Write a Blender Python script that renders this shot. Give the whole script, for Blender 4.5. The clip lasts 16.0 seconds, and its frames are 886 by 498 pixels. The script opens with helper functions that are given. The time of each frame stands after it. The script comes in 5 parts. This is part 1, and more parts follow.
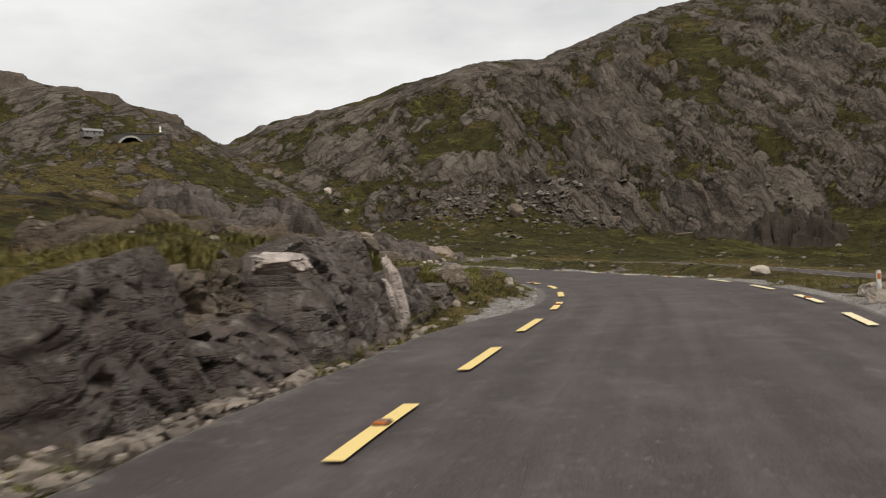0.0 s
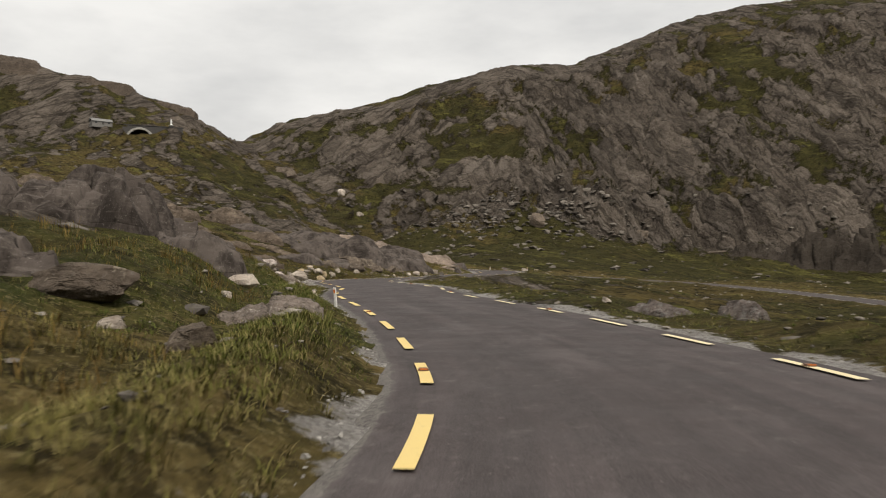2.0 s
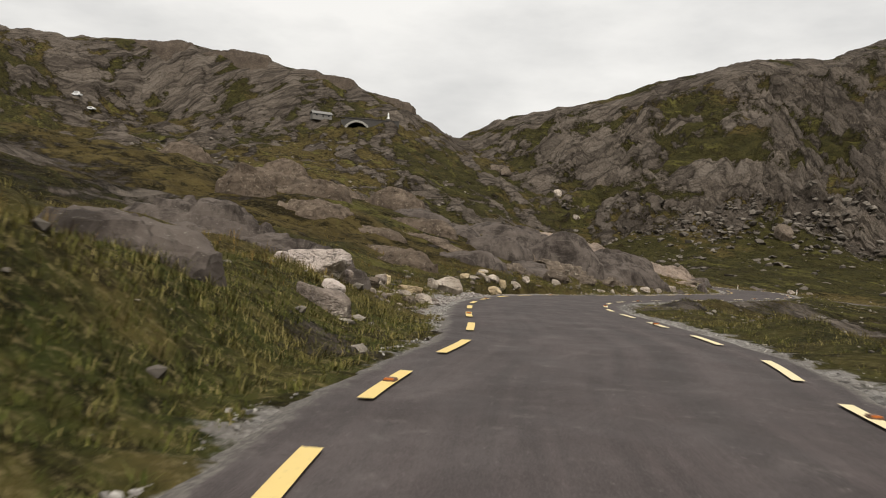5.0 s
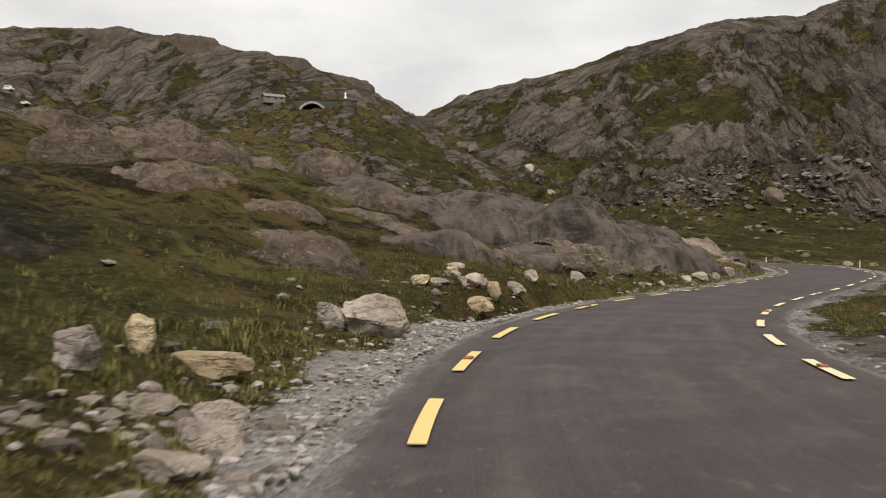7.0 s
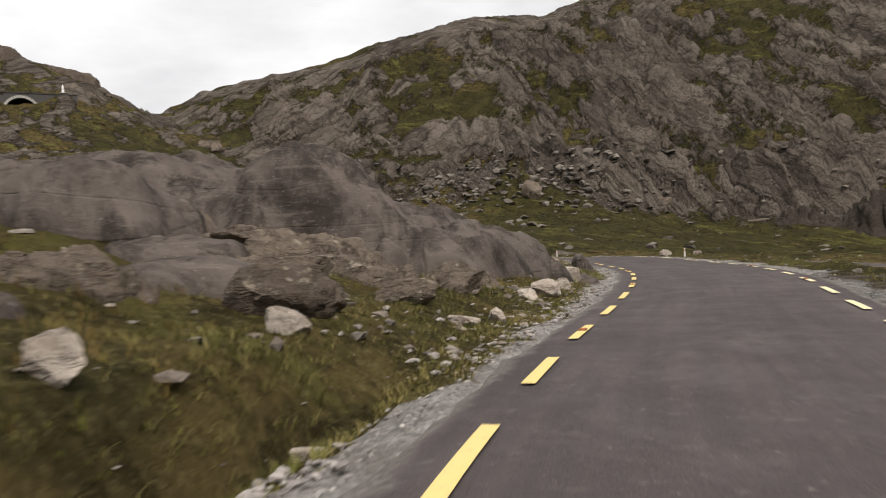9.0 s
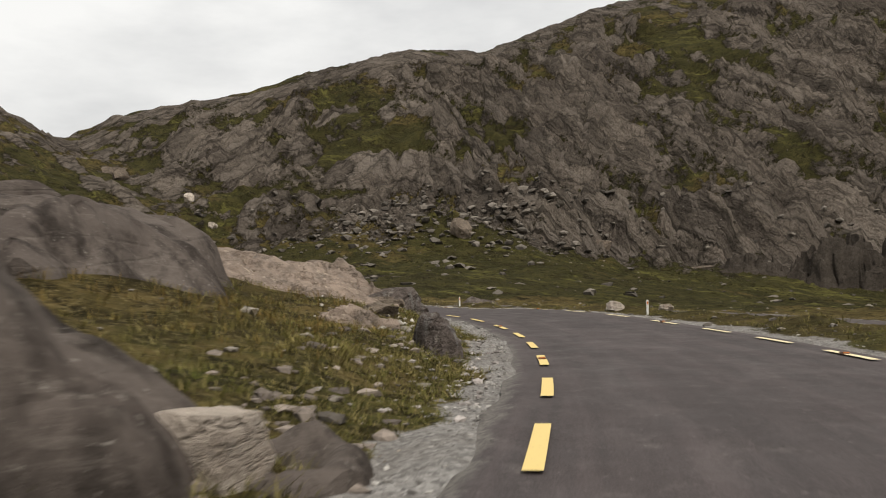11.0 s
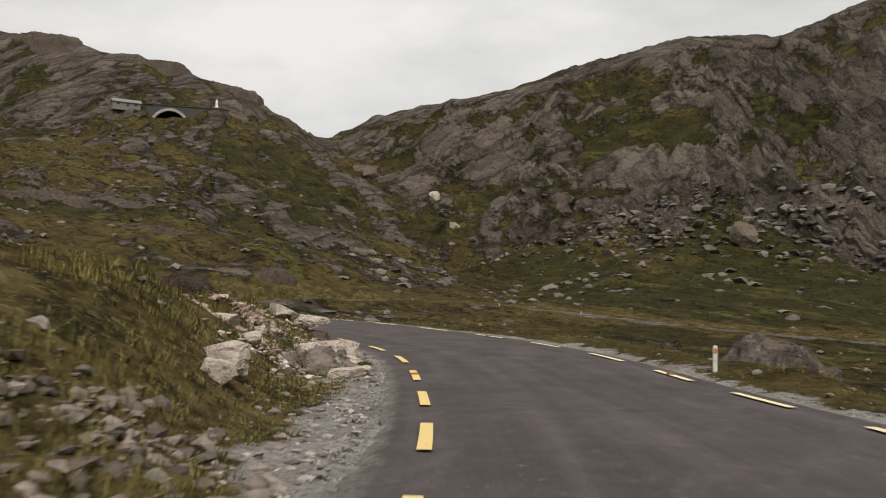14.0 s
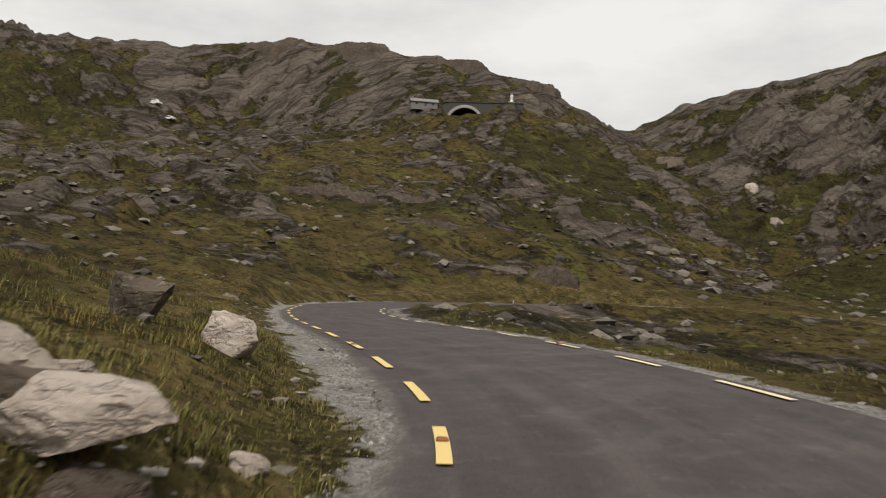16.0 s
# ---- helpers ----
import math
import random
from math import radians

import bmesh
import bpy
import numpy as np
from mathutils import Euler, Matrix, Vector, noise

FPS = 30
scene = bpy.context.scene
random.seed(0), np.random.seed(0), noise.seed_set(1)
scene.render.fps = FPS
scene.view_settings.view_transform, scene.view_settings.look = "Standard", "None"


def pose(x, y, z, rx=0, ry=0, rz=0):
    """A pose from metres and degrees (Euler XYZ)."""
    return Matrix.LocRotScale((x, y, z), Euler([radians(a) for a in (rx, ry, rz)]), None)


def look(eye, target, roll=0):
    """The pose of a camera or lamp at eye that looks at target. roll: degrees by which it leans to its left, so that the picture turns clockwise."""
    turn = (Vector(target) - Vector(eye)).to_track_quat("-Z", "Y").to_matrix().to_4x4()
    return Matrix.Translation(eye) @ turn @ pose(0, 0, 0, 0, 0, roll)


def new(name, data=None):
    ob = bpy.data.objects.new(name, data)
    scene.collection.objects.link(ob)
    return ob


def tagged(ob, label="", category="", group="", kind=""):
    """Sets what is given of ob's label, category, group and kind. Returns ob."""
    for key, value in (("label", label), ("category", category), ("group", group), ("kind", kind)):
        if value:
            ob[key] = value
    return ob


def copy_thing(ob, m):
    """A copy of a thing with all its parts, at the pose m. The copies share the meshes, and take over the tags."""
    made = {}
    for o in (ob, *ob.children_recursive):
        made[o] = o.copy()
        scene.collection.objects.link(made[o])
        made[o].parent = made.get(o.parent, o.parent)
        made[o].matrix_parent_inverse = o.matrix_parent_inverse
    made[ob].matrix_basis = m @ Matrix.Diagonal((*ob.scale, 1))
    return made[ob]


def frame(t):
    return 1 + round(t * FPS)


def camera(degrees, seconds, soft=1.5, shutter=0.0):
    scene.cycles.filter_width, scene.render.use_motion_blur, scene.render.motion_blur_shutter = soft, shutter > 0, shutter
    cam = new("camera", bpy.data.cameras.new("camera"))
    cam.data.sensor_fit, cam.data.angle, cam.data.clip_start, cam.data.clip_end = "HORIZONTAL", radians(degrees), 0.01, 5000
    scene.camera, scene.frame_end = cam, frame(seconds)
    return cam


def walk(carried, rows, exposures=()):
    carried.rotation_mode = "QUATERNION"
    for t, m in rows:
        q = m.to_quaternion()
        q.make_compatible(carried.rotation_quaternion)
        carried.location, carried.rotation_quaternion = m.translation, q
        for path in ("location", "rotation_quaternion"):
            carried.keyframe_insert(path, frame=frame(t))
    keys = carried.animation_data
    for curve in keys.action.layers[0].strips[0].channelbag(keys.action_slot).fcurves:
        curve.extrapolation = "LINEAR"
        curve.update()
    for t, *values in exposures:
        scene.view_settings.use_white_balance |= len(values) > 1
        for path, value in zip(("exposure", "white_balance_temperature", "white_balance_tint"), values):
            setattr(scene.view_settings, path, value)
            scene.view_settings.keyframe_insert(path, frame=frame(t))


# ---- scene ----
cam = camera(55.0, 16.0, soft=1.05, shutter=0.22)
PATH = [
    (0, (1.163, 0.83, 1.18), (0.839, 2.803, 1.19), -2.4),
    (0.5, (1.305, 5.328, 1.253), (1.116, 7.318, 1.313), -0.4),
    (1, (1.593, 9.605, 1.402), (1.457, 11.599, 1.473), -0.0),
    (1.5, (1.796, 14.916, 1.382), (1.59, 16.905, 1.428), -0.3),
    (2, (1.661, 20.657, 1.366), (1.279, 22.62, 1.397), -0.1),
    (2.5, (1.159, 25.436, 1.384), (0.604, 27.357, 1.416), 0.4),
    (3, (0.108, 30.255, 1.36), (-0.587, 32.13, 1.394), 1.1),
    (3.5, (-1.13, 34.383, 1.341), (-1.931, 36.215, 1.373), 2.0),
    (6, (-8.705, 55.131, 1.504), (-9.58, 56.929, 1.537), 3.0),
    (6.5, (-11.084, 60.428, 1.579), (-11.929, 62.24, 1.611), 1.3),
    (7, (-13.171, 65.449, 1.578), (-13.97, 67.283, 1.574), 0.1),
    (7.5, (-15.053, 70.435, 1.475), (-15.775, 72.3, 1.443), -0.6),
    (8, (-16.523, 75.346, 1.404), (-17.113, 77.256, 1.366), -1.2),
    (8.5, (-17.516, 80.683, 1.384), (-17.917, 82.642, 1.341), -1.9),
    (9, (-17.895, 86.273, 1.348), (-18.157, 88.256, 1.343), -2.6),
    (9.5, (-17.733, 92.099, 1.314), (-17.868, 94.094, 1.349), -2.7),
    (12, (-14.441, 119.961, 1.22), (-14.608, 121.952, 1.317), 0.2),
    (12.5, (-14.324, 125.643, 1.29), (-14.623, 127.618, 1.388), 0.4),
    (13, (-14.53, 130.909, 1.351), (-14.974, 132.856, 1.454), 0.2),
    (13.5, (-15.256, 136.688, 1.437), (-15.851, 138.594, 1.556), 0.6),
    (14, (-16.452, 142.35, 1.465), (-17.192, 144.205, 1.582), 1.4),
    (14.5, (-17.979, 147.678, 1.457), (-18.877, 149.463, 1.557), 1.3),
    (15, (-19.966, 152.661, 1.344), (-21.005, 154.367, 1.432), 1.5),
    (15.5, (-22.452, 157.749, 1.23), (-23.636, 159.359, 1.312), 2.3),
    (16, (-24.372, 161.552, 1.497), (-25.715, 163.031, 1.597), 2.9),
]
walk(cam, [(t, look(eye, target, roll)) for t, eye, target, roll in PATH],
     exposures=[(0.0, -0.12, 6640, 10), (0.5, -0.36, 6600, 9), (1.0, -0.48, 6560, 9), (1.5, -0.2, 6680, 10), (2.5, -0.08, 6800, 10), (3.5, -0.02, 6800, 10), (6.5, -0.1, 6760, 10), (7.0, -0.03, 6770, 11), (7.5, 0.14, 6780, 12), (8.5, 0.15, 6740, 12), (9.0, 0.15, 6600, 12), (9.7, 0.14, 6560, 9),
                (12.0, -0.1, 6740, 10), (13.0, -0.04, 6740, 10), (13.5, -0.2, 6700, 10), (14.5, -0.15, 6760, 10), (16.0, -0.15, 6760, 10)])

# ---- world and light: a bright overcast sky ----
world = bpy.data.worlds.new("world")
scene.world = world
world.use_nodes = True
wn, wl = world.node_tree.nodes, world.node_tree.links
wn.clear()
w_out = wn.new("ShaderNodeOutputWorld")
w_bg = wn.new("ShaderNodeBackground")
w_sky = wn.new("ShaderNodeTexSky")
w_sky.sky_type, w_sky.sun_disc, w_sky.sun_elevation, w_sky.sun_rotation = "NISHITA", False, radians(48), radians(35)
w_dim = wn.new("ShaderNodeMix")
w_dim.data_type, w_dim.blend_type = "RGBA", "MULTIPLY"
w_dim.inputs["Factor"].default_value = 1.0
w_dim.inputs["B"].default_value = (0.1, 0.1, 0.1, 1)
w_co = wn.new("ShaderNodeTexCoord")
w_map = wn.new("ShaderNodeMapping")
w_map.inputs["Scale"].default_value = (1.6, 1.6, 4.5)
w_noise = wn.new("ShaderNodeTexNoise")
w_noise.inputs["Scale"].default_value, w_noise.inputs["Detail"].default_value, w_noise.inputs["Roughness"].default_value = 1.7, 6, 0.55
w_ramp = wn.new("ShaderNodeValToRGB")
w_ramp.color_ramp.elements[0].position, w_ramp.color_ramp.elements[0].color = 0.33, (0.66, 0.67, 0.68, 1)
w_ramp.color_ramp.elements[1].position, w_ramp.color_ramp.elements[1].color = 0.62, (0.95, 0.955, 0.95, 1)
w_mix = wn.new("ShaderNodeMix")
w_mix.data_type = "RGBA"
w_mix.inputs["Factor"].default_value = 0.96
wl.new(w_sky.outputs["Color"], w_dim.inputs["A"])
wl.new(w_co.outputs["Generated"], w_map.inputs["Vector"])
wl.new(w_map.outputs["Vector"], w_noise.inputs["Vector"])
wl.new(w_noise.outputs["Fac"], w_ramp.inputs["Fac"])
wl.new(w_dim.outputs["Result"], w_mix.inputs["A"])
wl.new(w_ramp.outputs["Color"], w_mix.inputs["B"])
wl.new(w_mix.outputs["Result"], w_bg.inputs["Color"])
w_bg.inputs["Strength"].default_value = 1.03
wl.new(w_bg.outputs["Background"], w_out.inputs["Surface"])

sun = new("sun", bpy.data.lights.new("sun", "SUN"))
sun.data.energy, sun.data.angle, sun.data.color = 3.1, radians(16), (1.0, 0.95, 0.885)
sun.matrix_world = look((28, -40, 78), (0, 0, 0))


# ---- materials ----
def smooth(e0, e1, x):
    t = np.clip((x - e0) / (e1 - e0), 0, 1)
    return t * t * (3 - 2 * t)


class Mat:
    """A small builder of procedural node materials."""

    def __init__(self, name, rough=0.9, gloss=0.05, tone=1.0):
        self.tone = tone
        self.m = bpy.data.materials.new(name)
        self.m.use_nodes = True
        self.n, self.l = self.m.node_tree.nodes, self.m.node_tree.links
        self.b = self.n["Principled BSDF"]
        self.b.inputs["Roughness"].default_value = rough
        self.b.inputs["Specular IOR Level"].default_value = gloss
        self.geo = self.n.new("ShaderNodeNewGeometry")
        self.pos = self.geo.outputs["Position"]

    def local(self):
        co = self.n.new("ShaderNodeTexCoord")
        self.pos = co.outputs["Object"]
        return self

    def put(self, sock, v):
        if isinstance(v, bpy.types.NodeSocket):
            self.l.new(v, sock)
        elif isinstance(v, (tuple, list)) and sock.type == "RGBA":
            sock.default_value = (*v, 1.0)[:4]
        else:
            sock.default_value = v

    def stretch(self, scale, turn=(0, 0, 0)):
        q = self.n.new("ShaderNodeMapping")
        q.inputs["Scale"].default_value = scale
        q.inputs["Rotation"].default_value = [radians(a) for a in turn]
        self.l.new(self.pos, q.inputs["Vector"])
        return q.outputs["Vector"]

    def drawn(self, along, across, turn):
        """Places drawn out along one direction on the plan, turn degrees from east."""
        q = self.n.new("ShaderNodeMapping")
        q.vector_type = "TEXTURE"
        q.inputs["Scale"].default_value = (along, across, across)
        q.inputs["Rotation"].default_value = (0, 0, radians(turn))
        self.l.new(self.pos, q.inputs["Vector"])
        return q.outputs["Vector"]

    def noise(self, scale, detail=4, rough=0.6, at=None, distort=0.0):
        q = self.n.new("ShaderNodeTexNoise")
        q.inputs["Scale"].default_value, q.inputs["Detail"].default_value = scale, detail
        q.inputs["Roughness"].default_value, q.inputs["Distortion"].default_value = rough, distort
        self.l.new(at or self.pos, q.inputs["Vector"])
        return q.outputs["Fac"]

    def cells(self, scale, at=None, feature="F1"):
        q = self.n.new("ShaderNodeTexVoronoi")
        q.feature = feature
        q.inputs["Scale"].default_value = scale
        self.l.new(at or self.pos, q.inputs["Vector"])
        return q.outputs

    def span(self, v, lo, hi, a=0.0, b=1.0):
        q = self.n.new("ShaderNodeMapRange")
        for s, x in zip(("Value", "From Min", "From Max", "To Min", "To Max"), (v, lo, hi, a, b)):
            self.put(q.inputs[s], x)
        return q.outputs["Result"]

    def math(self, op, a, b=0.0):
        q = self.n.new("ShaderNodeMath")
        q.operation = op
        self.put(q.inputs[0], a)
        self.put(q.inputs[1], b)
        return q.outputs[0]

    def mix(self, f, a, b, how="MIX"):
        q = self.n.new("ShaderNodeMix")
        q.data_type, q.blend_type = "RGBA", how
        self.put(q.inputs["Factor"], f)
        self.put(q.inputs["A"], a)
        self.put(q.inputs["B"], b)
        return q.outputs["Result"]

    def attr(self, name):
        q = self.n.new("ShaderNodeAttribute")
        q.attribute_name = name
        return q.outputs["Fac"]

    def beds(self, name, across, along):
        """Noise drawn out along beds of rock."""
        q = self.n.new("ShaderNodeCombineXYZ")
        split = self.n.new("ShaderNodeSeparateXYZ")
        self.l.new(self.pos, split.inputs[0])
        self.l.new(self.math("MULTIPLY", self.attr(name), across), q.inputs[0])
        self.l.new(self.math("MULTIPLY", split.outputs[0], along), q.inputs[1])
        self.l.new(self.math("MULTIPLY", split.outputs[2], along), q.inputs[2])
        return self.noise(1.0, 6, 0.72, at=q.outputs[0], distort=0.05)

    def joints(self, name, across, along):
        """Blocks between the beds and the cross joints: a random value for each block, and the distance to its edge."""
        q = self.n.new("ShaderNodeCombineXYZ")
        split = self.n.new("ShaderNodeSeparateXYZ")
        self.l.new(self.pos, split.inputs[0])
        bend1, bend2 = self.noise(along * 0.9, 4, 0.6), self.noise(along * 1.1, 4, 0.6, at=self.stretch((1, 1, 1.3), (0, 0, 50)))
        self.l.new(self.math("ADD", self.math("MULTIPLY", self.attr(name), across), self.math("MULTIPLY", bend1, 0.7)), q.inputs[0])
        self.l.new(self.math("ADD", self.math("MULTIPLY", split.outputs[0], along), self.math("MULTIPLY", bend2, 0.9)), q.inputs[1])
        cell = self.n.new("ShaderNodeTexVoronoi")
        rim = self.n.new("ShaderNodeTexVoronoi")
        rim.feature = "DISTANCE_TO_EDGE"
        for v in (cell, rim):
            v.voronoi_dimensions = "2D"
            v.inputs["Scale"].default_value = 1.0
            self.l.new(q.outputs[0], v.inputs["Vector"])
        tone = self.n.new("ShaderNodeSeparateColor")
        self.l.new(cell.outputs["Color"], tone.inputs[0])
        return tone.outputs[0], rim.outputs["Distance"]

    def island(self):
        return self.geo.outputs["Random Per Island"]

    def each(self):
        return self.n.new("ShaderNodeObjectInfo").outputs["Random"]

    def done(self, color, bump=None, strength=0.5, distance=0.05, rough=None):
        if self.tone != 1.0:
            color = self.mix(1.0, color, (self.tone,) * 3, "MULTIPLY")
        self.put(self.b.inputs["Base Color"], color)
        if rough is not None:
            self.put(self.b.inputs["Roughness"], rough)
        if bump is not None:
            q = self.n.new("ShaderNodeBump")
            q.inputs["Strength"].default_value, q.inputs["Distance"].default_value = strength, distance
            self.l.new(bump, q.inputs["Height"])
            self.l.new(q.outputs["Normal"], self.b.inputs["Normal"])
        return self.m


def rock_colour(k, tone=1.0):
    """Purplish grey sandstone with lichen blotches and dark streaks."""
    def c(r, g, b):
        return (r * tone, g * tone, b * tone)
    base = k.mix(k.span(k.noise(0.13, 5, 0.65), 0.36, 0.64), c(0.100, 0.082, 0.067), c(0.175, 0.145, 0.118))
    base = k.mix(k.span(k.noise(1.7, 7, 0.72), 0.44, 0.64, 0.0, 0.7), base, c(0.026, 0.021, 0.017))
    lichen = k.span(k.noise(3.4, 7, 0.72), 0.55, 0.66, 0.0, 0.75)
    return k.mix(lichen, base, c(0.30, 0.265, 0.215))


def make_ground():
    k = Mat("moor_ground", 0.95, tone=0.7)
    rock = rock_colour(k, 1.5)
    bed = k.beds("bed", 15.0, 0.035)
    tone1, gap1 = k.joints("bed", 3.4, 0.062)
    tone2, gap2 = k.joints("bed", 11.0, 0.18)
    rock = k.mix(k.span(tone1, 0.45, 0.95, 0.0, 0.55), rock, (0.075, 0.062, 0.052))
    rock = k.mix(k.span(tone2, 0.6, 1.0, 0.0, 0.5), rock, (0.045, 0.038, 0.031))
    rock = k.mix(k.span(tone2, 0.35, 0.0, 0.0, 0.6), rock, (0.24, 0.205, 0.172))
    # dark lines along the block edges: shade of the clefts put into the colour
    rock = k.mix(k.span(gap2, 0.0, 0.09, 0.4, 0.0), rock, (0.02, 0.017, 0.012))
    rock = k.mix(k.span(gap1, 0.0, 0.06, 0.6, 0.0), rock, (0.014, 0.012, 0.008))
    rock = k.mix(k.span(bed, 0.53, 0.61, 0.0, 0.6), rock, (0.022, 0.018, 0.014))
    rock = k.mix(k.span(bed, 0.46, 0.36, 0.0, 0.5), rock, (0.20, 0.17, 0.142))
    brown = k.math("ADD", k.attr("heath"), k.span(k.noise(1.0, 6, 0.7, at=k.drawn(26, 6.5, -29), distort=0.5), 0.28, 0.72, -0.55, 0.55))
    g1 = k.mix(k.span(k.noise(0.2, 5, 0.7), 0.4, 0.6), (0.033, 0.032, 0.012), (0.066, 0.06, 0.021))
    g2 = k.mix(k.span(k.noise(0.3, 5, 0.7), 0.4, 0.62), (0.125, 0.095, 0.036), (0.068, 0.052, 0.020))
    g2 = k.mix(k.span(brown, 0.42, 0.6), g1, g2)
    g3 = k.mix(k.span(k.noise(1.0, 6, 0.65, at=k.drawn(34, 5.0, -27), distort=0.8), 0.55, 0.63, 0.0, 0.9), g2, (0.13, 0.122, 0.036))
    g3 = k.mix(k.span(k.noise(1.0, 5, 0.6, at=k.drawn(70, 13, -27), distort=0.5), 0.5, 0.62, 0.0, 0.45), g3, (0.036, 0.031, 0.012))
    peat = k.span(k.noise(1.0, 6, 0.7, at=k.drawn(13, 3.2, -24), distort=0.6), 0.55, 0.62, 0.0, 0.95)
    g3 = k.mix(peat, g3, (0.022, 0.017, 0.008))
    g4 = k.mix(k.span(k.noise(0.8, 7, 0.78), 0.50, 0.59, 0.0, 0.92), g3, (0.012, 0.010, 0.004))
    grass = k.mix(k.span(k.noise(4.5, 6, 0.75), 0.54, 0.66, 0.0, 0.8), g4, (0.16, 0.132, 0.058))
    straw = k.mix(k.span(k.noise(0.5, 5, 0.7), 0.42, 0.6), (0.075, 0.062, 0.022), (0.19, 0.14, 0.055))
    moss = k.mix(k.span(k.noise(0.5, 5, 0.7), 0.42, 0.62), (0.058, 0.068, 0.018), (0.13, 0.112, 0.036))
    v1 = k.mix(k.span(brown, 0.12, 0.42), moss, straw)
    v1 = k.mix(k.span(k.noise(1.9, 7, 0.78), 0.5, 0.6, 0.0, 0.85), v1, (0.014, 0.012, 0.005))
    v1 = k.mix(k.span(k.noise(0.55, 6, 0.72, distort=0.5), 0.5, 0.6, 0.0, 0.8), v1, (0.03, 0.024, 0.010))
    v1 = k.mix(k.span(k.noise(7.0, 6, 0.75), 0.53, 0.64, 0.0, 0.8), v1, (0.29, 0.235, 0.11))
    grass = k.mix(k.attr("lush"), grass, v1)
    edge = k.math("ADD", k.attr("rock"), k.math("ADD", k.span(k.noise(0.55, 8, 0.78), 0.2, 0.8, -0.5, 0.5), k.span(k.noise(0.16, 5, 0.7), 0.25, 0.75, -0.25, 0.25)))
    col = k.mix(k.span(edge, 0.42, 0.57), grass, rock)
    grit = k.mix(k.cells(24.0)["Color"], (0.2, 0.19, 0.178), (0.64, 0.61, 0.57))
    grit = k.mix(k.span(k.noise(0.8, 5, 0.7), 0.4, 0.65, 0, 0.6), grit, (0.2, 0.175, 0.15))
    gmask = k.math("ADD", k.attr("gravel"), k.span(k.noise(1.6, 5, 0.7), 0.25, 0.75, -0.4, 0.4))
    col = k.mix(k.span(gmask, 0.45, 0.6), col, grit)
    crack = k.span(k.cells(0.42, at=k.stretch((1.0, 0.55, 0.55), (0, 0, 35)), feature="DISTANCE_TO_EDGE")["Distance"], 0.0, 0.16)
    relief = k.math("ADD", k.noise(0.7, 9, 0.7), k.math("MULTIPLY", crack, k.span(edge, 0.4, 0.6, 0.02, 0.4)))
    steps_ = k.math("ADD", k.math("MULTIPLY", tone1, 1.5), k.math("MULTIPLY", tone2, 0.8))
    relief = k.math("ADD", relief, k.math("MULTIPLY", steps_, k.span(edge, 0.4, 0.6, 0.0, 0.8)))
    relief = k.math("ADD", relief, k.math("MULTIPLY", k.span(bed, 0.36, 0.62, 1.0, 0.0), k.span(edge, 0.4, 0.6, 0.0, 1.1)))
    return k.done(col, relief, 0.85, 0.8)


def make_asphalt():
    k = Mat("worn_asphalt", 0.86, 0.25, tone=0.69)
    q = k.n.new("ShaderNodeCombineXYZ")
    k.l.new(k.math("MULTIPLY", k.attr("across"), 2.2), q.inputs[0])
    k.l.new(k.math("MULTIPLY", k.attr("run"), 0.07), q.inputs[1])
    streak = k.noise(1.0, 5, 0.65, at=q.outputs[0])
    base = k.mix(k.span(k.noise(0.3, 5, 0.65), 0.36, 0.64), (0.086, 0.066, 0.064), (0.128, 0.101, 0.098))
    base = k.mix(k.span(streak, 0.42, 0.6, 0.0, 0.8), base, (0.058, 0.047, 0.045))
    base = k.mix(k.span(streak, 0.42, 0.3, 0.0, 0.5), base, (0.165, 0.138, 0.13))
    base = k.mix(k.span(k.attr("lane"), 0.2, 0.9, 0.0, 0.3), base, (0.06, 0.049, 0.047))
    chip = k.mix(k.span(k.cells(60.0)["Distance"], 0.15, 0.6), (0.17, 0.15, 0.145), (0.035, 0.03, 0.03))
    base = k.mix(0.38, base, chip)
    spot = k.span(k.noise(2.6, 6, 0.75), 0.58, 0.7, 0.0, 0.5)
    base = k.mix(spot, base, (0.21, 0.185, 0.17))
    patch = k.noise(1.0, 6, 0.72, at=k.stretch((0.9, 0.35, 1.0)), distort=0.6)
    base = k.mix(k.span(patch, 0.52, 0.66, 0.0, 0.25), base, (0.20, 0.17, 0.165))
    base = k.mix(k.span(patch, 0.46, 0.34, 0.0, 0.28), base, (0.05, 0.04, 0.038))
    base = k.mix(k.span(k.noise(9.0, 4, 0.8), 0.63, 0.7, 0.0, 0.6), base, (0.30, 0.27, 0.25))
    fringe = k.math("ADD", k.attr("across"), k.span(k.noise(2.2, 5, 0.7), 0.2, 0.8, -0.2, 0.2))
    grit = k.mix(k.cells(30.0)["Color"], (0.05, 0.044, 0.04), (0.32, 0.295, 0.26))
    base = k.mix(k.span(fringe, -0.36, -0.5, 0.0, 0.7), base, grit)
    base = k.mix(k.span(fringe, 5.35, 5.5, 0.0, 0.8), base, grit)
    fine = k.noise(60, 3, 0.7)
    return k.done(base, k.math("ADD", fine, k.noise(8, 4)), 0.4, 0.012, k.span(k.noise(0.9, 4), 0.3, 0.7, 0.7, 0.92))


def make_paint(name, colour):
    k = Mat(name, 0.6, 0.3)
    worn = k.span(k.noise(18, 5, 0.7), 0.6, 0.72)
    return k.done(k.mix(k.math("MULTIPLY", worn, 0.5), colour, (0.16, 0.14, 0.12)), k.noise(70, 3), 0.2, 0.004)


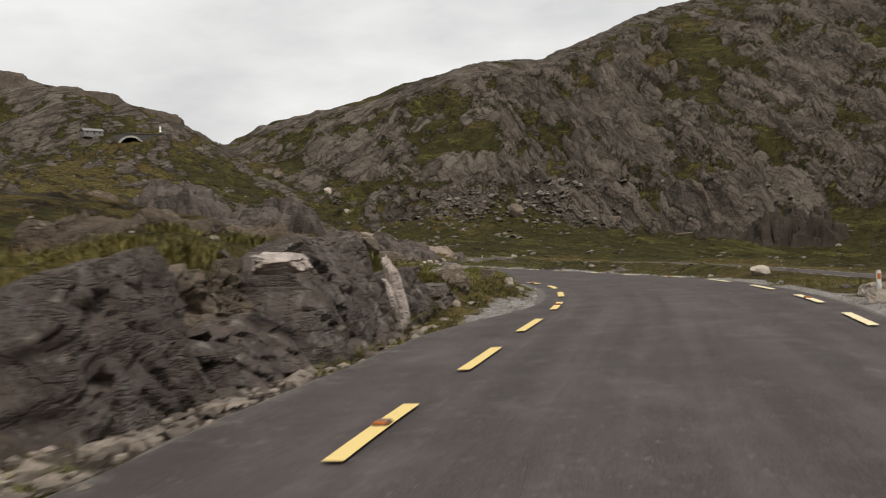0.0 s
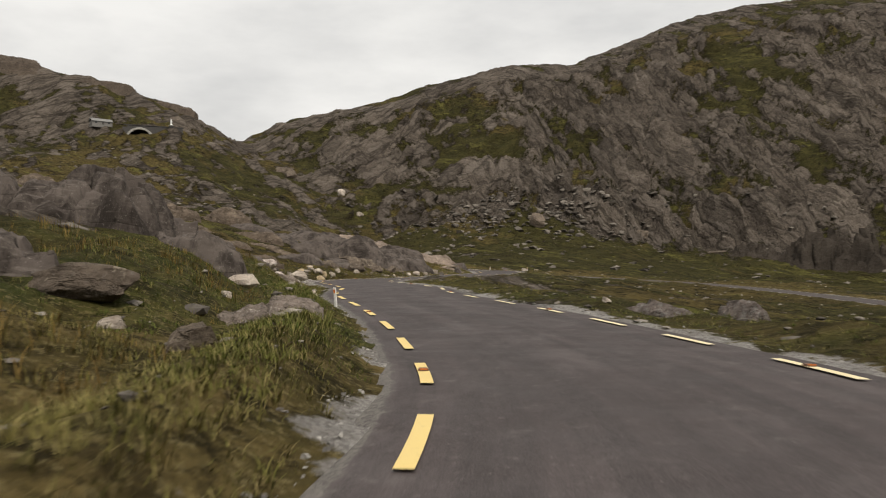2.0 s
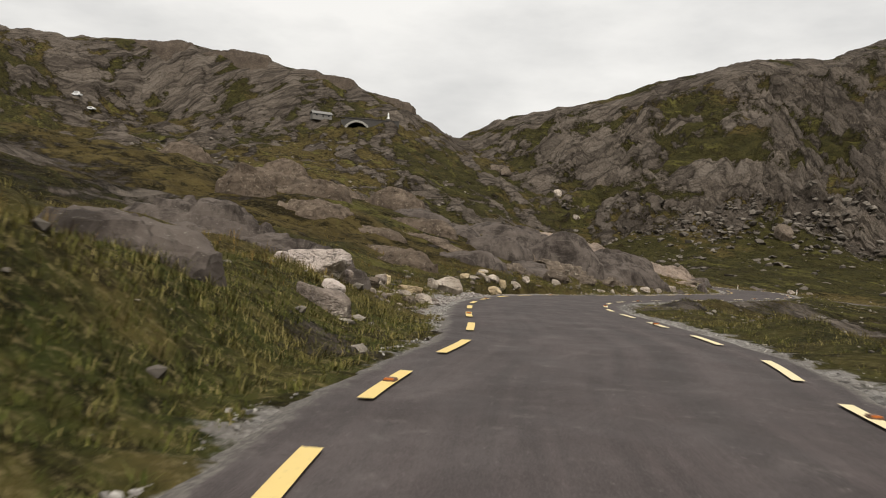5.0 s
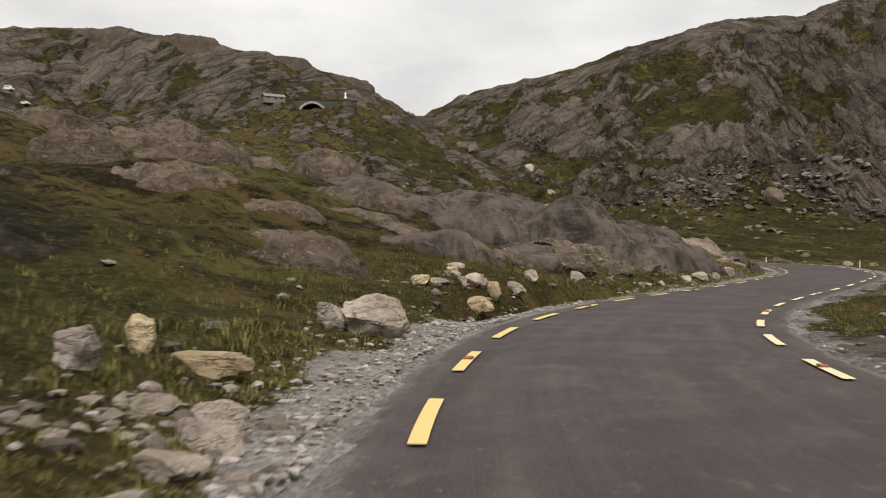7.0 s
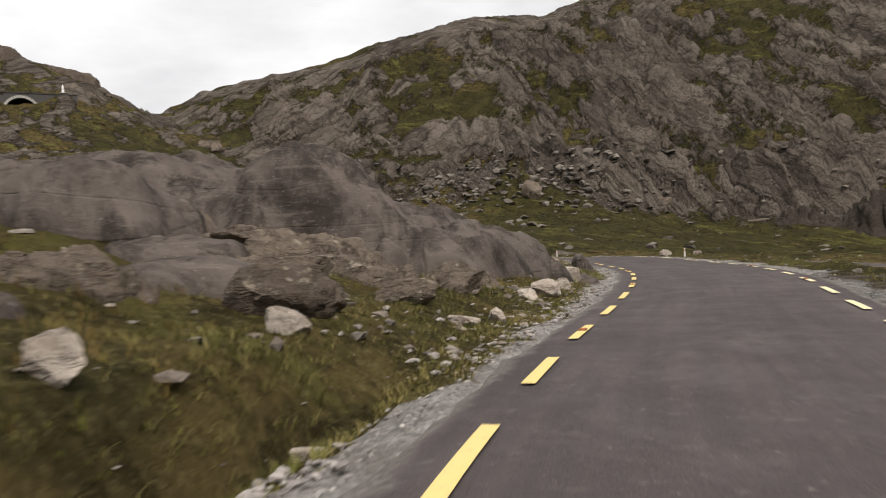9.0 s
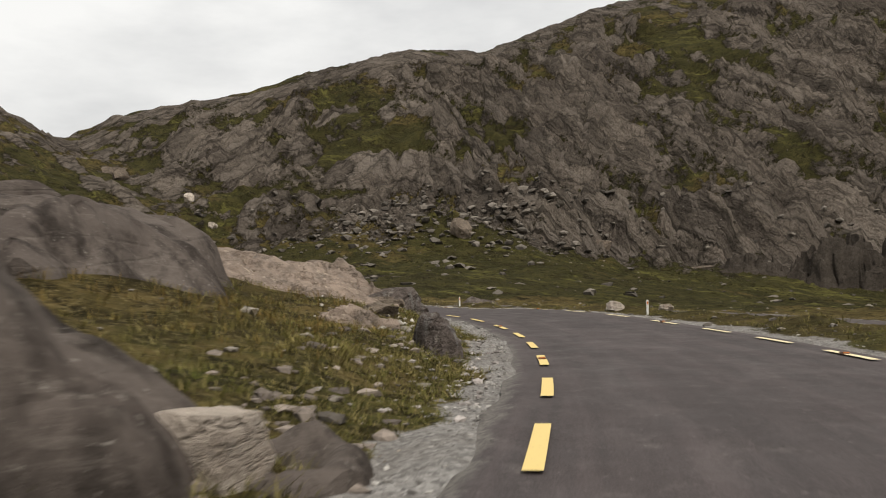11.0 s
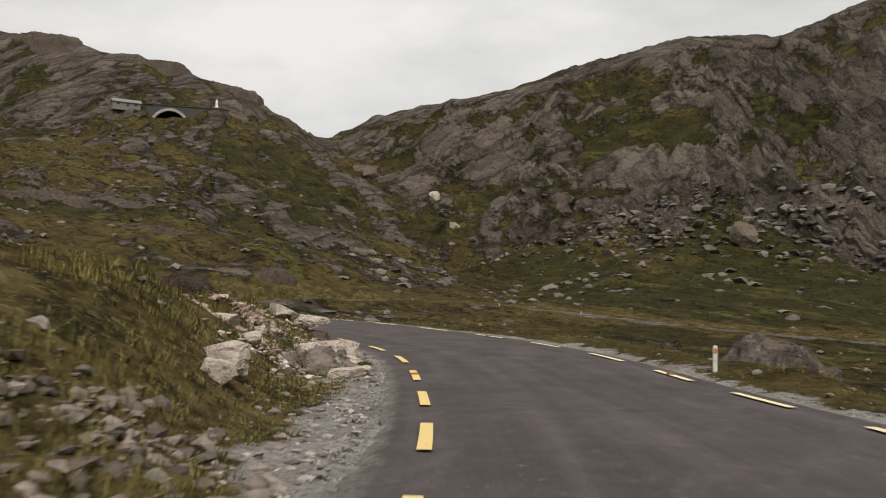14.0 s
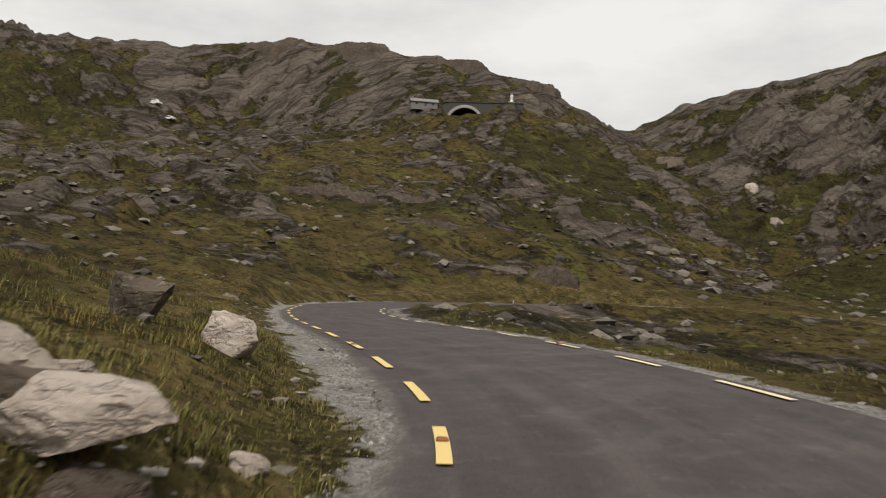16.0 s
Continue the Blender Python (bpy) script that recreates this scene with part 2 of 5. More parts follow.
def make_rock(name, tint, pale=0.0, runs=0.0, vein=(0.56, 0.475, 0.40)):
    k = Mat(name, 0.88, tone=0.86)
    base = rock_colour(k)
    base = k.mix(1.0, base, tint, "MULTIPLY")
    if pale:
        base = k.mix(k.span(k.noise(1.3, 5, 0.6), 0.3, 0.6, 0.2, pale), base, vein)
    streak = k.noise(1.4, 6, 0.65, at=k.stretch((0.5, 0.5, 3.0), (18, 28, 0)))
    base = k.mix(k.span(streak, 0.55, 0.75, 0.0, 0.35), base, (0.05, 0.045, 0.041))
    spots = k.span(k.noise(9.0, 6, 0.75), 0.58, 0.68, 0.0, 0.35)
    base = k.mix(spots, base, tuple(min(0.5, 0.25 * t) for t in tint))
    if runs:
        trickle = k.noise(1.0, 6, 0.7, at=k.stretch((3.2, 3.2, 0.5)))
        base = k.mix(k.span(trickle, 0.54, 0.68, 0.0, runs), base, (0.26, 0.25, 0.235))
    crack = k.noise(1.0, 5, 0.65, at=k.stretch((1.1, 1.1, 2.3), (24, -16, 40)), distort=0.35)
    crack = k.math("ABSOLUTE", k.math("SUBTRACT", crack, 0.5))
    base = k.mix(k.span(crack, 0.0, 0.012, 0.5, 0.0), base, (0.03, 0.025, 0.02))
    grime = k.noise(4.5, 8, 0.75)
    base = k.mix(k.span(grime, 0.54, 0.66, 0.0, 0.4), base, (0.075, 0.063, 0.05))
    facet = k.math("MULTIPLY", k.cells(2.3, at=k.stretch((1.0, 1.0, 0.7), (20, 15, 30)))["Distance"], 0.7)
    relief = k.math("ADD", k.noise(2.2, 9, 0.72), facet if runs else k.math("MULTIPLY", streak, 0.35))
    relief = k.math("ADD", relief, k.span(crack, 0.0, 0.03, 0.0, 0.16))
    return k.done(base, relief, 1.0, 0.22)


def make_worn_rock():
    """Ice-worn sandstone: even pinkish grey with fine scratches, dark water stains and pale lichen flecks."""
    k = Mat("ice_worn_sandstone", 0.86, tone=0.6)
    base = k.mix(k.span(k.noise(0.5, 6, 0.65), 0.36, 0.64), (0.125, 0.103, 0.090), (0.20, 0.168, 0.146))
    stain = k.noise(1.0, 7, 0.72, at=k.stretch((0.9, 0.9, 0.45)), distort=0.4)
    base = k.mix(k.span(stain, 0.47, 0.60, 0.0, 0.8), base, (0.042, 0.035, 0.030))
    scratch = k.noise(1.0, 5, 0.7, at=k.drawn(2.6, 0.16, 20))
    base = k.mix(k.span(scratch, 0.56, 0.68, 0.0, 0.5), base, (0.26, 0.225, 0.195))
    joint = k.cells(0.5, at=k.stretch((0.5, 0.35, 2.2), (12, 8, 30)), feature="DISTANCE_TO_EDGE")["Distance"]
    base = k.mix(k.span(k.math("ADD", joint, k.span(k.noise(1.1, 4, 0.6), 0.4, 0.6, 0.0, 0.2)), 0.0, 0.02, 0.6, 0.0), base, (0.018, 0.015, 0.011))
    base = k.mix(k.span(k.noise(11.0, 6, 0.75), 0.6, 0.68, 0.0, 0.7), base, (0.40, 0.365, 0.32))
    relief = k.math("ADD", k.math("MULTIPLY", k.noise(2.0, 9, 0.68), 0.8), k.math("ADD", k.math("MULTIPLY", scratch, 0.25), k.span(joint, 0.0, 0.03, 0.0, 0.12)))
    return k.done(base, relief, 0.8, 0.12)


M_GROUND, M_ROAD = make_ground(), make_asphalt()
M_YELLOW, M_PALER = make_paint("yellow_road_paint", (0.66, 0.50, 0.19)), make_paint("paler_road_paint", (0.70, 0.60, 0.37))
M_ROCK = make_rock("outcrop_rock", (1.55, 1.5, 1.44))


# ---- numbers for the land: gradient noise on arrays ----
TABLE = np.random.RandomState(7).permutation(256)
ANGLE = np.random.RandomState(8).rand(256) * 2 * np.pi


def wave(x, y, seed=0):
    xi, yi = np.floor(x).astype(int), np.floor(y).astype(int)
    fx, fy = x - xi, y - yi
    u, v = fx * fx * fx * (fx * (fx * 6 - 15) + 10), fy * fy * fy * (fy * (fy * 6 - 15) + 10)

    def corner(dx, dy):
        a = ANGLE[TABLE[(TABLE[(xi + dx + seed) & 255] + yi + dy) & 255]]
        return np.cos(a) * (fx - dx) + np.sin(a) * (fy - dy)

    low = corner(0, 0) * (1 - u) + corner(1, 0) * u
    high = corner(0, 1) * (1 - u) + corner(1, 1) * u
    return (low * (1 - v) + high * v) * 1.5


def fbm(x, y, size, octaves=4, seed=0, gain=0.5):
    total, amp, f = 0.0, 1.0, 1.0 / size
    for o in range(octaves):
        total = total + amp * wave(x * f + 17.3 * o, y * f - 9.1 * o, seed + 31 * o)
        amp, f = amp * gain, f * 2.03
    return total


# ---- the road: its left edge line ----
EDGE = [(2.2, -34, -0.2), (1.0, -22, -0.2), (0.0, -9, -0.2), (-0.55, 4, -0.18), (-0.02, 12.29, -0.13), (0.6, 20.27, -0.05), (0.03, 28.24, -0.02), (-2.14, 35.96, -0.04),
        (-4.98, 43.44, 0.03), (-8.13, 50.79, 0.1), (-9.4, 54.5, 0.12), (-10.36, 58.3, 0.15), (-11.1, 60.1, 0.15), (-12.0, 62.25, 0.15), (-13.67, 65.92, 0.14), (-16.64, 73.34, 0.07), (-18.42, 81.13, 0.03), (-18.7, 89.12, -0.03), (-17.94, 97.08, -0.09)]
ESSES = [(-16.68, 104.98, -0.09), (-15.58, 112.9, -0.03), (-14.85, 122.9, -0.07), (-15.12, 132.9, -0.1), (-16.6, 140.76, 0.02), (-19.03, 148.38, 0.02), (-22.14, 155.75, -0.1),
         (-25.91, 162.8, -0.06), (-31.03, 168.93, -0.03), (-37.35, 173.82, 0.08), (-44.2, 178.3, 0.1)]
BEND = [(-55, 185.5, 0), (-66, 194, 0), (-78, 206, 0), (-87, 221, 0.1), (-89.5, 236, 0.3), (-86, 250, 0.6), (-76, 261, 1.0), (-63, 267, 0.7),
        (-50, 268, 0.2), (-26, 263, -1.6), (0, 257, -2.9), (24, 240, -3.9), (40, 205, -4.8), (49, 160, -5.4), (55, 100, -5.6), (70, 20, -5.2), (90, -80, -5)]


def spline(points, step):
    p = np.array(points, float)
    p = np.vstack([2 * p[0] - p[1], p, 2 * p[-1] - p[-2]])
    out = []
    for i in range(1, len(p) - 2):
        n = max(2, int(np.linalg.norm(p[i + 1] - p[i]) / 0.25))
        t = np.linspace(0, 1, n, endpoint=False)[:, None]
        a, b, c, d = p[i - 1], p[i], p[i + 1], p[i + 2]
        out.append(0.5 * (2 * b + (c - a) * t + (2 * a - 5 * b + 4 * c - d) * t ** 2 + (3 * b - a - 3 * c + d) * t ** 3))
    q = np.vstack([*out, p[-2:-1]])
    s = np.r_[0, np.cumsum(np.linalg.norm(np.diff(q[:, :2], axis=0), axis=1))]
    want = np.arange(0, s[-1], step)
    return np.stack([np.interp(want, s, q[:, i]) for i in range(3)], 1), want


LINE, LINE_S = spline(EDGE + ESSES + BEND, 0.5)
TAN = np.gradient(LINE[:, :2], axis=0)
TAN /= np.linalg.norm(TAN, axis=1)[:, None]
SIDE = np.stack([TAN[:, 1], -TAN[:, 0]], 1)
S_BEND = float(LINE_S[np.argmin(np.hypot(LINE[:, 0] + 31, LINE[:, 1] - 169))])
WIDE = 5.05 - 0.55 * smooth(72, 98, LINE_S) + 0.8 * smooth(135, 175, LINE_S) + 1.5 * smooth(S_BEND + 40, S_BEND + 70, LINE_S) * (1 - smooth(S_BEND + 110, S_BEND + 140, LINE_S))
BANK = 0.07 * smooth(S_BEND - 40, S_BEND - 20, LINE_S) + 0.12 * smooth(S_BEND - 18, S_BEND + 2, LINE_S) * (1 - smooth(S_BEND + 14, S_BEND + 34, LINE_S))


def along(s, off, up=0.0):
    """A place on the road: metres along the left edge line, and to its right."""
    c = [np.interp(s, LINE_S, LINE[:, i]) for i in range(3)]
    n = [np.interp(s, LINE_S, SIDE[:, i]) for i in range(2)]
    tilt = np.interp(s, LINE_S, BANK) * np.clip(off / np.interp(s, LINE_S, WIDE), 0, 1)
    return Vector((c[0] + n[0] * off, c[1] + n[1] * off, c[2] + tilt + up))


def road_near(x, y):
    """For arrays of places: metres along the road, metres to the right of the left edge line, and the road's height."""
    s, off, z = np.full(x.shape, 1e3), np.full(x.shape, 1e3), np.zeros(x.shape)
    sel = np.nonzero((x > -150) & (x < 120) & (y > -90) & (y < 330))[0]
    coarse = LINE[::2]
    for part in np.array_split(sel, max(1, len(sel) // 20000)):
        dx, dy = x[part, None] - coarse[None, :, 0], y[part, None] - coarse[None, :, 1]
        i = np.argmin(dx * dx + dy * dy, axis=1) * 2
        ex, ey = x[part] - LINE[i, 0], y[part] - LINE[i, 1]
        s[part] = LINE_S[i] + ex * TAN[i, 0] + ey * TAN[i, 1]
        side = ex * SIDE[i, 0] + ey * SIDE[i, 1]
        far = np.hypot(ex, ey)
        off[part] = np.where(far > 12, np.sign(side) * far, side)
        z[part] = LINE[i, 2] + BANK[i] * np.clip(off[part] / WIDE[i], 0, 1)
    return s, off, z


# ---- the land: heights spread smoothly from a few ridge, gully and foot lines ----
LAND = [
    # crest of the rocky mountain and the higher ridge behind it
    [(-188, 458, 72), (-171, 471, 81), (-140, 490, 90), (-108, 503, 101), (-71, 512, 112), (-47, 515, 116.5), (-17, 522, 115), (20, 560, 140),
     (65, 600, 163), (107, 620, 173), (146, 640, 182), (189, 640, 177), (224, 640, 168), (278, 700, 197), (420, 760, 230)],
    [(-150, 570, 84), (-60, 590, 108), (40, 680, 150), (150, 740, 165), (300, 820, 170)],
    # its foot
    [(-76, 320, 4), (-64, 330, 9), (-42, 331, 11), (-22, 331, 12), (-2, 335, 13), (19, 340, 8), (37, 336, 4), (55, 318, -2), (78, 318, -4), (115, 300, -7),
     (180, 250, -6), (240, 170, 0)],
    [(2, 352, 22), (-35, 350, 23), (-70, 352, 20), (40, 360, 20), (90, 360, 17), (160, 320, 18), (260, 280, 40), (330, 330, 90)],
    # gully between the two hills
    [(-88, 335, 9), (-100, 356, 21), (-114, 376, 30), (-145, 397, 44), (-172, 424, 55), (-196, 448, 65), (-230, 500, 56), (-290, 570, 50)],
    # low ground behind both hills
    [(-250, 452, 60), (-330, 450, 74), (-430, 440, 84), (-560, 430, 90)],
    # crest of the hill with the tunnel
    [(-196, 432, 68), (-203, 416, 74), (-229, 410, 87), (-264, 405, 96), (-312, 400, 108), (-372, 388, 114), (-435, 375, 112), (-520, 350, 112)],
    # shelf of the old road below it
    [(-192, 372, 60), (-206, 367, 60), (-240, 366, 64), (-318, 366, 71), (-350, 330, 76), (-385, 296, 89), (-470, 240, 112)],
    [(-150, 324, 29.5), (-185, 335, 42), (-240, 325, 47), (-310, 300, 48), (-360, 255, 60)],
    # moor slope down to the bend
    [(-72, 285, 3), (-81, 262, 2.4), (-104, 270, 11), (-123, 255, 11.5), (-142, 252, 15), (-185, 220, 18), (-230, 180, 27)],
    [(-72, 200, 1.2), (-50, 190, 0.6), (-100, 205, 4), (-72, 178, 2.4), (-40, 167.5, 1.6), (-110, 160, 9)],
    [(-25, 152, 1.6), (-34, 140, 4), (-55, 140, 6.5), (-90, 130, 11), (-140, 120, 20), (-200, 100, 34), (-320, 80, 60)],
    [(-24, 100, 1.0), (-30, 98, 2.5), (-40, 98, 6), (-46, 101, 7), (-80, 95, 12), (-24, 84, 1.0), (-34, 78, 2.6), (-60, 70, 9)],
    [(-12, 50, 1.6), (-16, 44, 3), (-24, 45, 4.5), (-45, 45, 8), (-9, 30, 1.9), (-18, 28, 3.2), (-40, 15, 7), (-100, 30, 18), (-16, 62, 1.3), (-22, 62, 2)],
    [(-6, 16, 1.6), (-8, 6, 1.5), (-16, 8, 2.6), (-9, -10, 1.5), (-30, -40, 5), (-120, -60, 22), (-250, -100, 45)],
    # open valley on the other side
    [(10, 20, -0.4), (9, 40, -0.6), (16, 60, -2.8), (2, 62, -0.6), (-3, 80, -0.8), (8, 95, -2.6), (-3, 120, -0.6), (10, 130, -3), (-4, 148, -0.8), (5, 170, -3.4),
     (-16, 180, -1.4), (-30, 196, -1.6), (-20, 225, -2.8), (-50, 215, -1.2), (-62, 235, -0.4), (-40, 245, -1.2), (10, 225, -4.4)],
    [(25, 30, -3), (30, 90, -5), (30, 150, -5.6), (26, 200, -5.2), (80, 120, -6.5), (120, 200, -8), (75, 240, -6.5), (60, 280, -5.5), (20, 290, -1.5), (-20, 290, 2), (-55, 296, 3)],
    [(30, -40, -3), (120, -60, -8), (220, 60, -4), (350, 150, 30), (120, -300, -12), (-100, -300, 10), (-400, -300, 60), (500, 0, 60)],
]
pts = np.array([p for line in LAND for p in spline(line, 12.0)[0]] + [tuple(p) for p in LINE[::24]])
pts = pts[np.unique(np.round(pts[:, :2] / 3), axis=0, return_index=True)[1]]
gap = np.hypot(pts[:, None, 0] - pts[None, :, 0], pts[:, None, 1] - pts[None, :, 1])
n_pts = len(pts)
A = np.zeros((n_pts + 3, n_pts + 3))
A[:n_pts, :n_pts] = -gap - 1.2 * np.eye(n_pts)
A[:n_pts, n_pts:] = np.c_[np.ones(n_pts), pts[:, :2] / 300]
A[n_pts:, :n_pts] = A[:n_pts, n_pts:].T
weights = np.linalg.solve(A, np.r_[pts[:, 2], 0, 0, 0])


def base_height(x, y):
    out = np.empty(x.shape)
    for part in np.array_split(np.arange(len(x)), max(1, len(x) // 20000)):
        d = np.hypot(x[part, None] - pts[None, :, 0], y[part, None] - pts[None, :, 1])
        out[part] = -d @ weights[:n_pts] + weights[n_pts] + (x[part] * weights[n_pts + 1] + y[part] * weights[n_pts + 2]) / 300
    return out


def S_AT(y):
    return float(LINE_S[np.argmin(np.abs(LINE[:600, 1] - y))])


S_HEAP = float(LINE_S[np.argmin(np.hypot(LINE[:, 0] + 27.9, LINE[:, 1] - 165.2))])


def saw(v):
    """Tilted slabs: a long dip slope and a short broken face."""
    f = v - np.floor(v)
    return np.where(f < 0.8, f / 0.8, (1 - f) / 0.2)


def seam(v, wide):
    """The cleft at the foot of each slab."""
    f = v - np.floor(v)
    return np.exp(-(np.minimum(f, 1 - f) / wide) ** 2)


def jointed(a, b, seed):
    """Blocks on a plan: gap to the next block, and a random value."""
    ia, ib = np.floor(a).astype(int), np.floor(b).astype(int)
    f1, f2 = np.full(a.shape, 9.0), np.full(a.shape, 9.0)
    pick = np.zeros(a.shape)
    for da in (-1, 0, 1):
        for dd in (-1, 0, 1):
            key = TABLE[(TABLE[(ia + da + seed) & 255] + ib + dd) & 255]
            ca, cb = ia + da + 0.15 + 0.7 * TABLE[(key + 71) & 255] / 255, ib + dd + 0.15 + 0.7 * TABLE[(key + 143) & 255] / 255
            d = np.hypot(a - ca, b - cb)
            near = d < f1
            f2 = np.where(near, f1, np.minimum(f2, d))
            pick = np.where(near, key / 255.0, pick)
            f1 = np.where(near, d, f1)
    return f2 - f1, pick


def land(x, y):
    """Height, rock share and gravel share for arrays of places."""
    h = base_height(x, y)
    s, off, zr = road_near(x, y)
    wide = np.interp(s, LINE_S, WIDE)
    out = np.where(off < 0, -off - 0.6, off - wide - 0.65)
    far = smooth(12, 50, out)
    big = smooth(70, 170, np.hypot(x + 18, y - 90))
    n1, n2, n3 = fbm(x, y, 46, 4, 3), fbm(x, y, 13, 4, 5), fbm(x, y, 4.5, 3, 7)
    face = smooth(332, 350, y - 0.05 * np.abs(x)) * smooth(-135, -95, x + 0.55 * (y - 380))
    high = smooth(40, 80, h)
    apron = smooth(262, 280, y) * (1 - smooth(328, 345, y)) * smooth(-95, -60, x)
    # beds of rock, folded: they climb to the right near the gully and fall to the right beyond it
    fold = 0.95 * np.logaddexp(0, (-x - 62) / 14) * 14 + 1.5 * np.logaddexp(0, (x + 48) / 20) * 20
    v = (y + fold + 10 * fbm(x, y, 70, 3, 9) + 3.0 * fbm(x, y, 21, 3, 10)) / 36
    v2 = v * 3.7 + 0.25 * fbm(x, y, 24, 3, 13)
    w = (x * 0.9 - y * 0.35) / 31 + 0.9 * fbm(x, y, 34, 3, 21)
    b1, b2, b3 = saw(v), saw(v2), saw(w)
    strip_noise = fbm(x * 0.35, v * 36, 15, 4, 151)
    flank = smooth(-55, -95, x) * face
    slot1, slot2 = seam(v, 0.075), seam(v2, 0.12)
    rock = 0.33 + 0.5 * n1 + 0.34 * n2 + 0.16 * n3 + 0.50 * face + 0.36 * high * (1 - face)
    # clefts lose rock to turf, whose dark colour also stands in for shade
    rock = rock + (0.16 * (b1 - 0.5) + 0.10 * (b2 - 0.5) - 0.5 * slot1 - 0.3 * slot2 * (0.5 + n3) + 0.55 * strip_noise - 0.06) * np.clip(face + high, 0, 1) - 0.34 * apron - 0.2 * flank
    rock = rock - 0.3 * smooth(0, 30, x + 0.12 * y) * (1 - smooth(240, 300, y)) - 0.12 * smooth(40, 14, out)
    rock = rock - 0.22 * np.exp(-((x + 125) / 45) ** 2 - ((y - 290) / 45) ** 2)
    side = smooth(-58, -105, x) * (1 - face) * smooth(165, 225, y)
    rib = saw((x * 0.49 + y * 0.87) / 21 + 0.8 * fbm(x, y, 55, 3, 29))
    rock = rock + side * (0.42 * (smooth(0.4, 0.95, rib) - 0.45) + 0.35 * n3 + 0.3 * n2)
    rough = np.clip(0.25 + rock, 0.15, 1.0)
    crest = np.interp(x, [-520, -435, -372, -312, -264, -229, -203, -190, -171, -140, -71, -17, 65, 146], [350, 375, 388, 400, 405, 410, 418, 455, 471, 490, 512, 522, 600, 640])
    back = 1 - 0.8 * smooth(505, 560, y)
    calm = 1 - 0.92 * smooth(-55, -12, y - crest) * (1 - smooth(60, 120, y - crest))
    hill = np.clip(face + 0.8 * high + 0.35 * side, 0, 1) * np.clip(0.35 + 1.2 * rock, 0, 1)
    cross = x - 0.45 * (y - 345)
    gap1, pick1 = jointed(cross / 19 + 0.3 * fbm(x, y, 30, 2, 141), v * 2.1, 3)
    gap2, pick2 = jointed(cross / 6.0 + 0.3 * fbm(x, y, 11, 2, 143), v * 6.6, 9)
    split1, split2 = np.exp(-(gap1 / 0.10) ** 2), np.exp(-(gap2 / 0.13) ** 2)
    stack = 2.6 * (pick1 - 0.5) - 1.3 * split1 + 1.0 * (pick2 - 0.5) - 0.5 * split2 - 2.6 * slot1 - 0.8 * slot2
    h = h + far * big * hill * stack * calm * back * (1 - 0.6 * smooth(-190, -215, x) * smooth(395, 380, y))
    # splits between blocks get turf the same way: part growth, part painted shade
    rock = rock - hill * (0.2 * split1 + 0.08 * split2) - 0.2 * face * smooth(-20, 60, x) * smooth(425, 480, y) * (0.6 - n2) + 0.25 * (1 - calm) + 0.12 * side
    lift = (19.0 * (b1 - 0.5) * (0.75 + 0.7 * n1) + 3.6 * (b2 - 0.5) * (0.8 + 0.7 * n2) + 2.0 * (b3 - 0.5)) * calm * back
    h = h + far * big * rough * lift * np.clip(0.22 + 0.78 * face + 0.35 * high, 0, 1)
    h = h + far * (fbm(x, y, 27, 3, 17) * (0.5 + 1.6 * big * rough) + np.abs(fbm(x, y, 6, 3, 23)) * 0.7 * big * rough * (1 - 0.6 * smooth(455, 500, y)))
    h = h + side * big * 2.0 * (rib - 0.5) * np.clip(0.3 + n1 + 0.4, 0.2, 1)
    scree = np.exp(-((x + 25) / 36) ** 2 - ((y - 352) / 20) ** 2)
    h = h + far * big * scree * np.abs(fbm(x, y, 4.5, 3, 51)) * 2.2
    rock = rock + 0.35 * scree * (n3 + 0.4)
    hum = fbm(x, y, 7, 4, 61) * 0.42 + fbm(x, y, 2.2, 3, 67) * 0.2
    h = h + hum * smooth(0.3, 6, out)
    # the verge: level with the road, then up the bank or down to the valley
    t = smooth(0.25, 6.5, out)
    near = zr + 0.03 * fbm(x, y, 1.5, 3, 71) - 0.06 * smooth(0.0, 0.5, out)
    mossy = smooth(53, 57, s) * (1 - smooth(80, 90, s))
    cut = 1 - smooth(48, 55, s)
    low = np.exp(-((s - 198) / 10) ** 2)
    low2 = np.exp(-((s - S_AT(61)) / 5) ** 2)
    start = 0.45 - 0.45 * mossy + 1.5 * cut + 0.6 * low
    bank = smooth(start, start + 2.15 - 0.5 * mossy - 0.9 * cut + 1.2 * low + 1.0 * low2, out)
    h = np.where(off < 0, near * (1 - bank) + h * bank, near * (1 - t) + h * t)
    lip = np.exp(-((out - 2.2 - fbm(s, s * 0, 30, 2, 95)) / 1.1) ** 2) * (0.28 + 0.35 * fbm(x, y, 5, 3, 97))
    h = np.where(off > 0, h + np.clip(lip, 0, 0.6) * (1 - smooth(6, 9, out)), h)
    h = np.where(off < 0, h + 0.34 * mossy * np.exp(-((out - 1.0) / 0.55) ** 2) - 0.3 * mossy * np.exp(-((out - 2.6) / 0.7) ** 2), h)
    h = np.where(off < 0, h + 0.45 * cut * smooth(36, 41, s) * smooth(2.3, 3.1, out) * (1 - smooth(3.5, 7, out)), h)
    h = np.where(off < 0, h + 0.62 * np.exp(-((s - S_HEAP) / 2.4) ** 2) * smooth(0.7, 1.7, out) * (1 - smooth(3.5, 6, out)), h)
    ditch = smooth(S_AT(82), S_AT(84.5), s) * (1 - smooth(S_AT(93), S_AT(98), s)) * np.exp(-((out - 1.5 - 0.2 * fbm(x, y, 4, 2, 161)) / 0.5) ** 2)
    h = np.where(off < 0, h - 0.95 * ditch, h)
